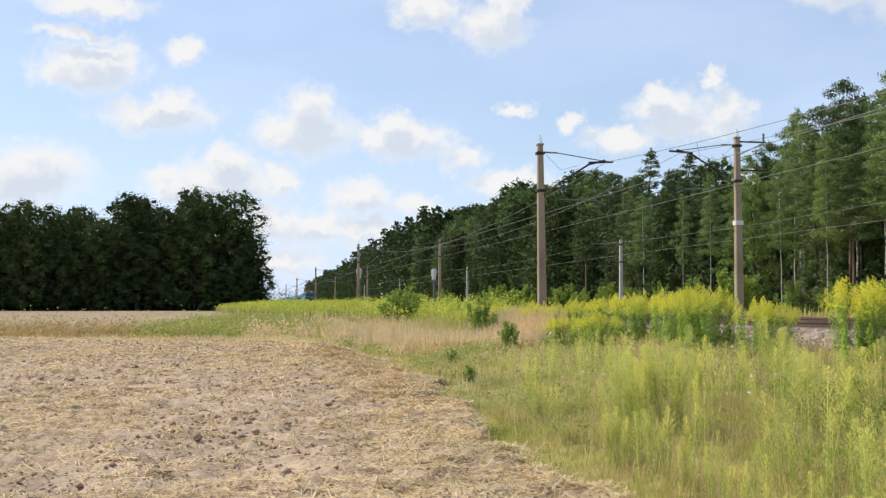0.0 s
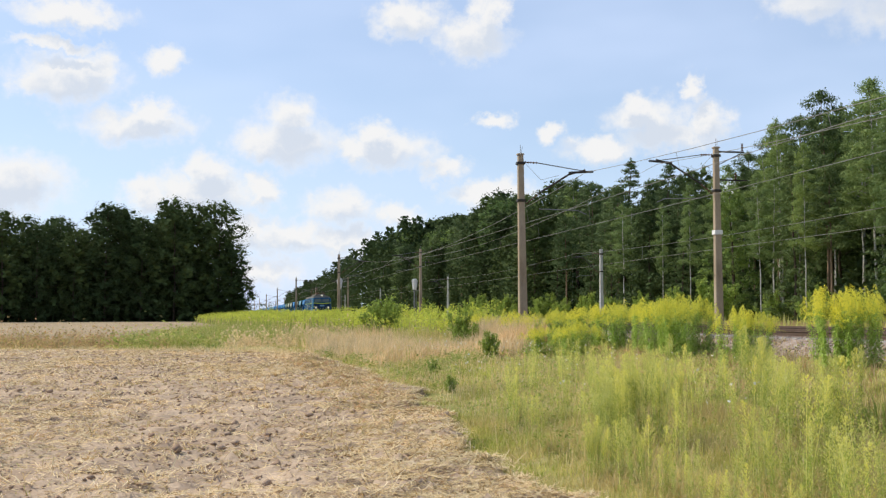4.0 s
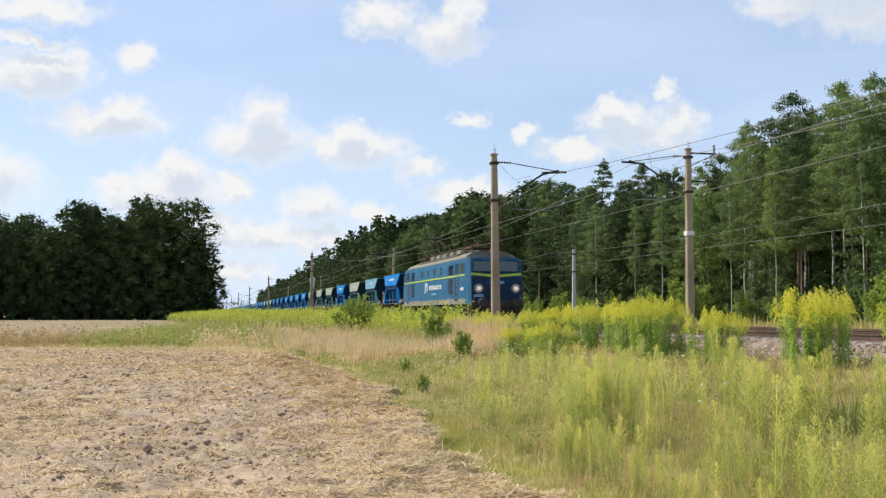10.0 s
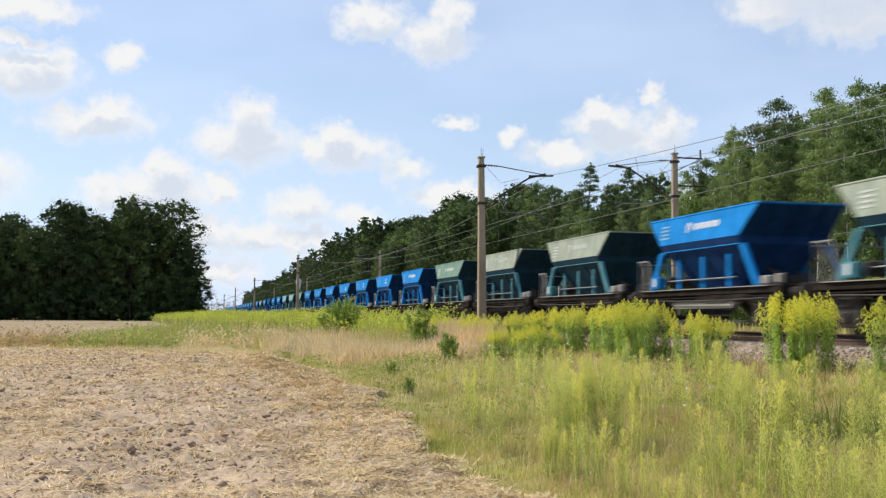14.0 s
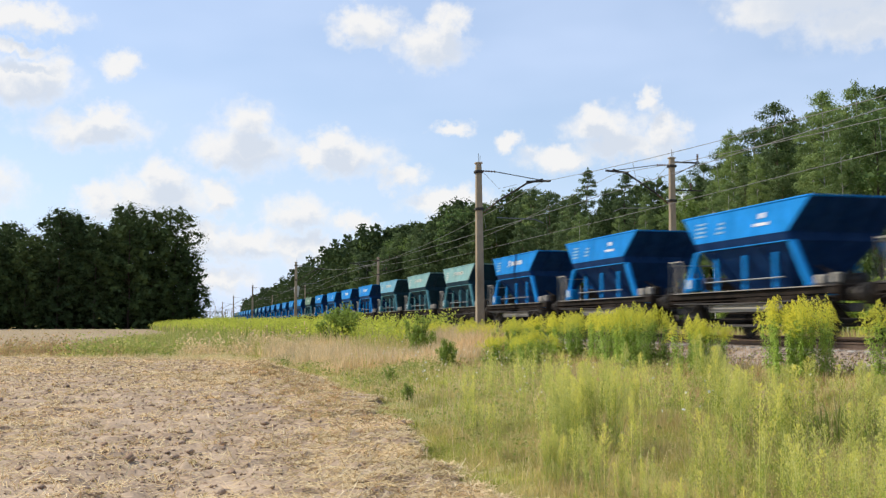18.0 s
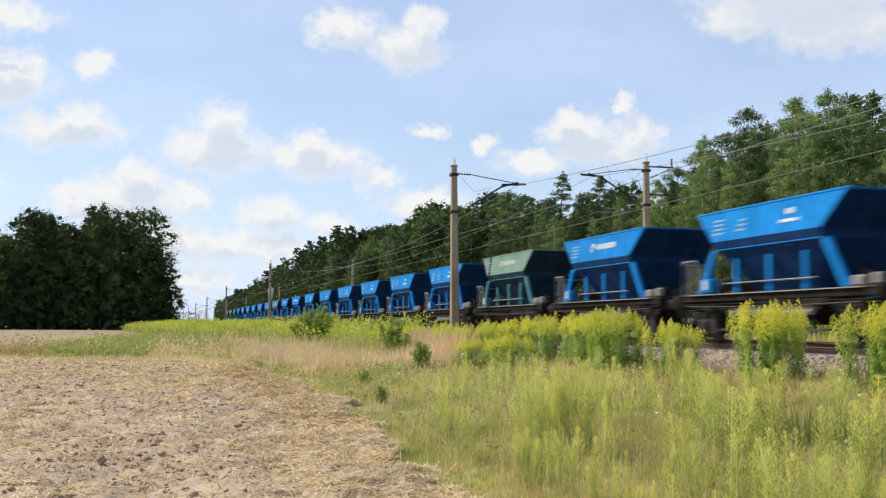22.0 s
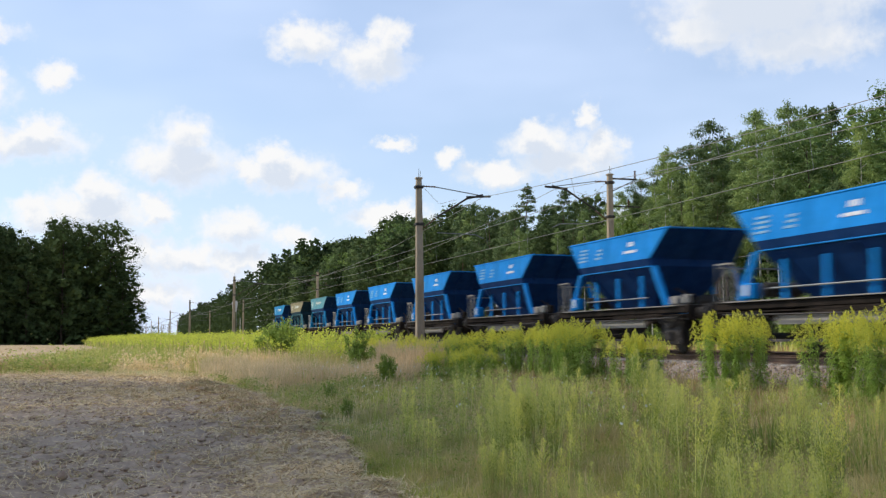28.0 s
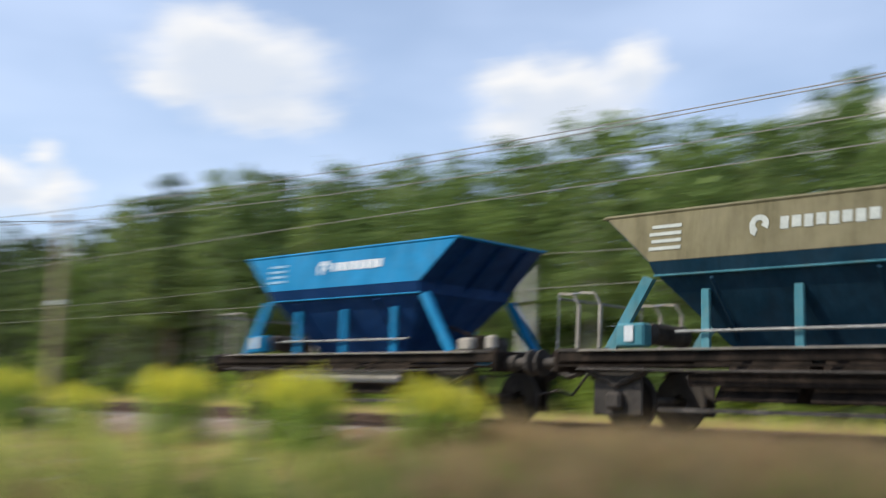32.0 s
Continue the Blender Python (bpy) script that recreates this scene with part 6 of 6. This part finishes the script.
    tagged(new("verge_herbs", soup("verge_herbs", flakes(P, 0.011 + 0.0011 * np.repeat(y, 4), rng, 0.3, 1.8), quads(len(P)), HERB)), "low green broad-leaved herbs in the verge", "herbs", kind="stuff")
    # tan feathery grass: by the mast and in a long band
    x, y = spot(56000, 3.8, 10.0, 34, 150, 1.3)
    x, y = drop(x, y, (x > field_edge(y) + 0.9) & (x < 10.4 - 0.018 * (y - 34) + 0.5 * rng.normal(0, 1, len(x))))
    lump = 0.65 + 0.35 * np.sin(0.8 * x + 0.33 * y) * np.sin(0.21 * y - 0.6 * x)
    tan = np.sin(0.9 * x - 0.2 * y) + np.sin(0.13 * y + 0.5 * x) + rng.normal(0, 0.8, len(x)) > -1.0
    for pick, mat, label, s in ((tan, GRASS_DRY, "tan feathery dry grass in a long band", 3), (~tan, GRASS_GREEN, "green grass among the dry band", 33)):
        blades("feather_grass", label, x[pick], y[pick], lie(x[pick], y[pick]), (rng.uniform(0.45, 1.12, len(x)) * lump)[pick], (0.004 + 0.0004 * y)[pick], mat, s, 0.55)
    x, y = spot(6000, 9.6, 11.6, 37, 46)
    blades("feather_grass", "tan feathery dry grass round the mast", x, y, lie(x, y), rng.uniform(0.5, 1.15, len(x)), 0.006 + 0.0005 * y, GRASS_DRY, 4, 0.35)
    # dry fringe round the far corner of the bare field
    x, y = spot(1500, -24, 4.5, 43, 58)
    x, y = drop(x, y, (x > field_edge(y) - 0.3) & (x < field_edge(y) + 9))
    u, v, turn, tall = tufts(x, y, 26, 0.4)
    blades("field_fringe", "trampled straw-coloured grass at the corner of the field", u, v, lie(u, v), tall * rng.uniform(0.08, 0.42, len(u)), 0.014 + 0 * u, GRASS_DRY, 35, 0.9, turn=turn)
    # strip between the bare field and the stubble
    x, y = spot(560, -30, 7.0, 55.5, 69)
    x, y = drop(x, y, (y > 56.6 + 0.5 * rng.normal(0, 1, len(x)) + 0.7 * np.sin(0.5 * x)) & (y < 66 + 1.5 * np.sin(0.37 * x) + rng.normal(0, 0.8, len(x))))
    side = x + 0.9 * np.sin(1.7 * y) + 0.8 * np.sin(2.3 * x) + rng.normal(0, 0.7, len(x))
    for pick, mat, label, s in ((side < -5.5, GRASS_BROWN, "tawny dry grass tufts between the fields", 5), ((side >= -5.5) & (side < 0.3), HERB, "green and straw-coloured weeds between the fields", 6),
                                (side >= 0.3, GRASS_DRY, "pale dry grass tufts at the corner of the field", 34)):
        P = np.stack([x, y, lie(x, y)], 1)[pick]
        P = np.repeat(P, 46, 0)
        q = rng.normal(0, 1, P.shape) * np.repeat(rng.uniform(0.5, 1.25, len(P) // 46), 46)[:, None]
        P += np.stack([0.42 * q[:, 0], 0.42 * q[:, 1], 0.08 + 0.44 * np.abs(q[:, 2])], 1)
        tagged(new("boundary_weeds", soup("boundary_weeds", flakes(P, 0.085, rng, 0.2, 2.2), quads(len(P)), mat)), label.replace("grass tufts", "weeds"), "weeds", kind="stuff")
        u, v, turn, tall = tufts(x[pick], y[pick], 26, 0.75)
        blades("boundary_grass", label, u, v, lie(u, v), tall ** 1.6 * rng.uniform(0.2, 1.0, len(u)), 0.02 + 0 * u, mat, s, 0.9, turn=turn)
    x, y = spot(460, -8.5, 4.0, 63, 110, 1.3)
    x, y = drop(x, y, x > -7.0 + 0.03 * np.abs(y - 61) ** 1.2 + rng.normal(0, 1.2, len(x)))
    u, v, turn, tall = tufts(x, y, 40, 0.6)
    blades("tall_weeds", "tall green weeds at the corner of the field", u, v, lie(u, v), tall * rng.uniform(0.4, 1.0, len(u)) * (0.75 + 0.7 * step(-6, 3, u)), 0.026 + 0 * u, HERB, 7, 0.5, turn=turn)
    # stubble
    x, y = spot(7000, -75, -3, 68, 175, 1.3)
    blades("stubble", "short pale stubble", x, y, lie(x, y), rng.uniform(0.08, 0.2, len(x)), 0.05 + 0 * x, STRAW, 8, 0.3)
    # far bank and behind the tracks
    x, y = spot(26000, 22.4, 37, 6, 130, 1.3)
    blades("far_verge_grass", "grass and weeds past the tracks", x, y, np.maximum(lie(x, y), np.where(x < 22.6, 0.62, 0)), rng.uniform(0.25, 0.75, len(x)), 0.02 + 0.0006 * y, GRASS_BROWN, 9, 0.4)
    x, y = spot(1600, 23, 29, 10, 120, 1.2)
    blades("far_verge_weeds", "yellow-green weeds past the tracks", x, y, lie(x, y), rng.uniform(0.6, 1.2, len(x)), 0.05 + 0 * x, WEED, 10, 0.25)
    # long band of goldenrod by the bank: stems and plumes
    x, y = spot(23000, -14, 12.3, 46, 230, 1.2)
    x, y = drop(x, y, x > -0.044 * y + 0.9 * rng.normal(0, 1, len(x)))
    x, y = drop(x, y, x > 9.6 - 0.115 * (np.minimum(y, 165) - 46) + 0.3 * rng.normal(0, 1, len(x)))
    z, h = lie(x, y), rng.uniform(0.85, 1.5, len(x)) * (1 + 0.22 * step(55, 85, y)) * (0.9 + 0.14 * np.sin(0.5 * y + 1.3 * x)) * (0.55 + 0.45 * step(-0.05, 0.03, x / y))
    blades("goldenrod_band_leaves", "green stems of a long goldenrod stand", x, y, z, h, 0.04 + 0.0006 * y, HERB, 11, 0.12, "goldenrod")
    P = np.repeat(np.stack([x, y, z + h], 1), 9, 0)
    P += rng.normal(0, 1, P.shape) * np.array([0.12, 0.12, 0.13]) - np.array([0, 0, 0.08])
    me = soup("goldenrod_band", flakes(P, 0.08, rng, 0.2, 1.6), quads(len(P)), GOLD_PALE)
    tagged(new("goldenrod_band", me), "long stand of yellow-green goldenrod along the bank", "goldenrod", kind="stuff")
    # white flower heads in the verge
    x, y = spot(260, 5.0, 9.5, 12, 40)
    me = soup("white_flowers", flakes(np.stack([x, y, lie(x, y) + rng.uniform(0.35, 0.7, len(x))], 1), 0.045, rng, 0.6, 1.1), quads(len(x)), WHITE_FLOWER)
    tagged(new("white_flowers", me), "small white flower heads in the verge", "flowers", kind="stuff")


grassland()


def straw_and_clods():
    rng = np.random.default_rng(77)

    def lay(name, label, x, y, z, ln, w, tilt, mat):
        """Straws lying at the points, each turned its own way."""
        n = len(x)
        a = rng.uniform(0, 6.28, n)
        d = np.stack([np.cos(a), np.sin(a), rng.normal(0, tilt, n)], 1) * (ln / 2)[:, None]
        s = np.stack([-np.sin(a), np.cos(a), rng.normal(0, 0.3, n)], 1) * w[:, None]
        c = np.stack([x, y, z], 1)
        V = np.stack([c - d - s, c + d - s, c + d + s, c - d + s], 1).reshape(-1, 3)
        tagged(new(name, soup(name, V, quads(n), mat)), label, "straw", kind="stuff")

    n = 250000
    y = 7 + 48 * rng.random(n) ** 1.5
    e = field_edge(y)
    x = e - 17 * rng.random(n) ** 1.3
    patch = 0.6 * lattice(x * 0.35, y * 0.22, 11.0) + 0.4 * lattice(x * 1.1, y * 0.7, 12.0)
    thick = 0.32 + 1.4 * step(0.45, 0.68, patch) + 0.8 * np.exp(-((x - e + 0.4) / 0.7) ** 2) + 0.5 * step(24, 38, y) + 0.9 * np.exp(-((x - 2.0) / 0.9) ** 2) * (1 - step(11, 16, y))
    k = (rng.random(n) < thick * 0.62) & (x > -24) & (y < 57)
    x, y = x[k], y[k]
    lay("straw_litter", "scattered pale straw on the bare field", x, y, clod_relief(x, y) + rng.uniform(0.005, 0.035, len(x)), rng.uniform(0.05, 0.24, len(x)), 0.0014 + 0.00020 * y, 0.22, STRAW)
    # small heaps of straw and brown chaff left by the harvester
    for count, mat, name, label, far in ((420, STRAW, "straw_heaps", "small heaps of pale straw on the field", 40), (260, GRASS_BROWN, "chaff_heaps", "brown wisps of dead weeds on the field", 34)):
        y = 7.5 + far * rng.random(count) ** 1.5
        x = field_edge(y) - 0.1 - 8.5 * rng.random(count) ** 1.6
        if mat is GRASS_BROWN:
            y[:150] = rng.uniform(17, 38, 150)
            x[:150] = field_edge(y[:150]) - 0.9 + rng.normal(0, 0.4, 150)
        size = rng.uniform(0.06, 0.22, count)
        u = np.repeat(x, 46) + rng.normal(0, 1, 46 * count) * np.repeat(size, 46)
        v = np.repeat(y, 46) + rng.normal(0, 1, 46 * count) * np.repeat(size, 46)
        pile = np.repeat(size, 46) * 0.45 * np.exp(-((u - np.repeat(x, 46)) ** 2 + (v - np.repeat(y, 46)) ** 2) / np.repeat(size, 46) ** 2) * rng.random(len(u))
        lay(name, label, u, v, clod_relief(u, v) + 0.01 + pile, rng.uniform(0.06, 0.2, len(u)), 0.0016 + 0.00022 * v, 0.4, mat)
    # clods: crumbs everywhere, larger lumps where the soil lies open
    n = 20000
    y = 7.5 + 42 * rng.random(n) ** 1.45
    x = field_edge(y) - 0.2 - 16 * rng.random(n) ** 1.15
    bare = 0.6 * lattice(x * 0.35, y * 0.22, 11.0) + 0.4 * lattice(x * 1.1, y * 0.7, 12.0)
    s = (0.007 + 0.013 * rng.random(n) + 0.045 * rng.random(n) ** 26 + 0.0004 * y) * (1.2 - 0.6 * step(0.4, 0.65, bare))
    base = np.array([(1, 0, 0), (0.3, 0.95, 0.1), (-0.8, 0.6, 0), (-0.9, -0.5, 0.1), (0.2, -1, 0), (0.2, 0.1, 0.8), (-0.2, -0.1, -0.5)], float)
    V = base[None] * s[:, None, None] * rng.uniform(0.6, 1.4, (n, 7, 3)) + np.stack([x, y, clod_relief(x, y) + 0.25 * s], 1)[:, None]
    F = np.array([(i, (i + 1) % 5, 5) for i in range(5)] + [((i + 1) % 5, i, 6) for i in range(5)])
    me = soup("soil_clods", V.reshape(-1, 3), [], CLOD, (F[None] + 7 * np.arange(n)[:, None, None]).reshape(-1, 3))
    tagged(new("soil_clods", me), "crumbled brown soil clods on the field", "soil clods", kind="stuff")
    # green regrowth in thin patches
    n = 5200
    y = 8 + 30 * rng.random(n) ** 1.3
    x = field_edge(y) - 13 * rng.random(n)
    k = lattice(x * 0.45, y * 0.3, 21.0) + 0.3 * lattice(x * 2, y * 2, 22.0) + rng.normal(0, 0.08, n) > 0.88
    x, y = x[k], y[k]
    blades("field_regrowth", "thin green regrowth on the bare field", x, y, clod_relief(x, y), rng.uniform(0.02, 0.07, len(x)), 0.004 + 0.0004 * y, GRASS_GREEN, 14, 0.9)


straw_and_clods()


# ---- the cloud whose shadow drifts over the field and the verge ----
def make_cloud():
    """A broken cumulus high up towards the sun, loose at its edges, in one lumpy mesh about its middle."""
    rng = np.random.default_rng(52)
    bm = bmesh.new()
    count = 0
    while count < 460:
        x, y = rng.uniform(-46, 46), rng.uniform(-75, 75)
        inner = min((46 - abs(x)) / 8, (75 - abs(y)) / 26)
        if rng.random() > inner:
            continue
        count += 1
        r = rng.uniform(2.8, 5.2)
        ball = bmesh.ops.create_icosphere(bm, subdivisions=1, radius=r, matrix=pose(x, y - (max(x, 0.0) - 31), rng.uniform(-2, 5), 0, 0, rng.uniform(0, 360)))
        for v in ball["verts"]:
            c = Vector((x, y - (max(x, 0.0) - 31), v.co.z * 0.25))
            v.co = c + (v.co - c) * (1 + 0.18 * math.sin(v.co.x * 0.9) * math.sin(v.co.y * 1.1 + v.co.z))
            v.co.z *= 0.7
    me = bpy.data.meshes.new("cumulus_cloud")
    bm.to_mesh(me)
    bm.free()
    me.materials.append(CLOUD_WHITE)
    me.polygons.foreach_set("use_smooth", [True] * len(me.polygons))
    return tagged(new("cumulus_cloud", me), "small broken white cumulus cloud drifting before the sun", "cloud")


CLOUD_UP = 900.0


def cloud_place(t):
    """Where the cloud stands at t: its shadow's front edge comes up from behind at ten metres a second."""
    front = 14 + 10.0 * (t - 24.6)
    return pose(-30.3 + sun_dir.x / sun_dir.z * CLOUD_UP, front - 62 + sun_dir.y / sun_dir.z * CLOUD_UP, CLOUD_UP)


CLOUD = make_cloud()
CLOUD.matrix_basis = cloud_place(0)


# ---- movement ----
def motions():
    walk(CLOUD, [(4.0 * k, cloud_place(4.0 * k)) for k in range(9)])
    times = [4.0 * k for k in range(9)]
    walk(LOCO, [(t, pose(NEAR, loco_middle(t), RAIL)) for t in times])
    for k, w in WAGONS.items():
        walk(w, [(t, pose(NEAR, wagon_middle(k, t), RAIL)) for t in times])
    # wheels roll as fast as the train runs; wheelsets at the same place in their wagon share one set of keys
    turn = math.degrees(SPEED / 0.46) / FPS
    shared = {}
    for w in [LOCO, *WAGONS.values()]:
        for ob in w.children:
            if not ob.name.startswith("wheelset"):
                continue
            p = ob.matrix_basis.translation.copy()
            key = round(p.y, 2)
            if key not in shared:
                walk(ob, [(f / FPS, pose(p.x, p.y, p.z, turn * f % 360)) for f in range(32 * FPS + 1)])
                shared[key] = ob
            else:
                source = shared[key].animation_data
                ob.rotation_mode = "QUATERNION"
                ob.animation_data_create()
                ob.animation_data.action = source.action
                ob.animation_data.action_slot = source.action_slot


motions()
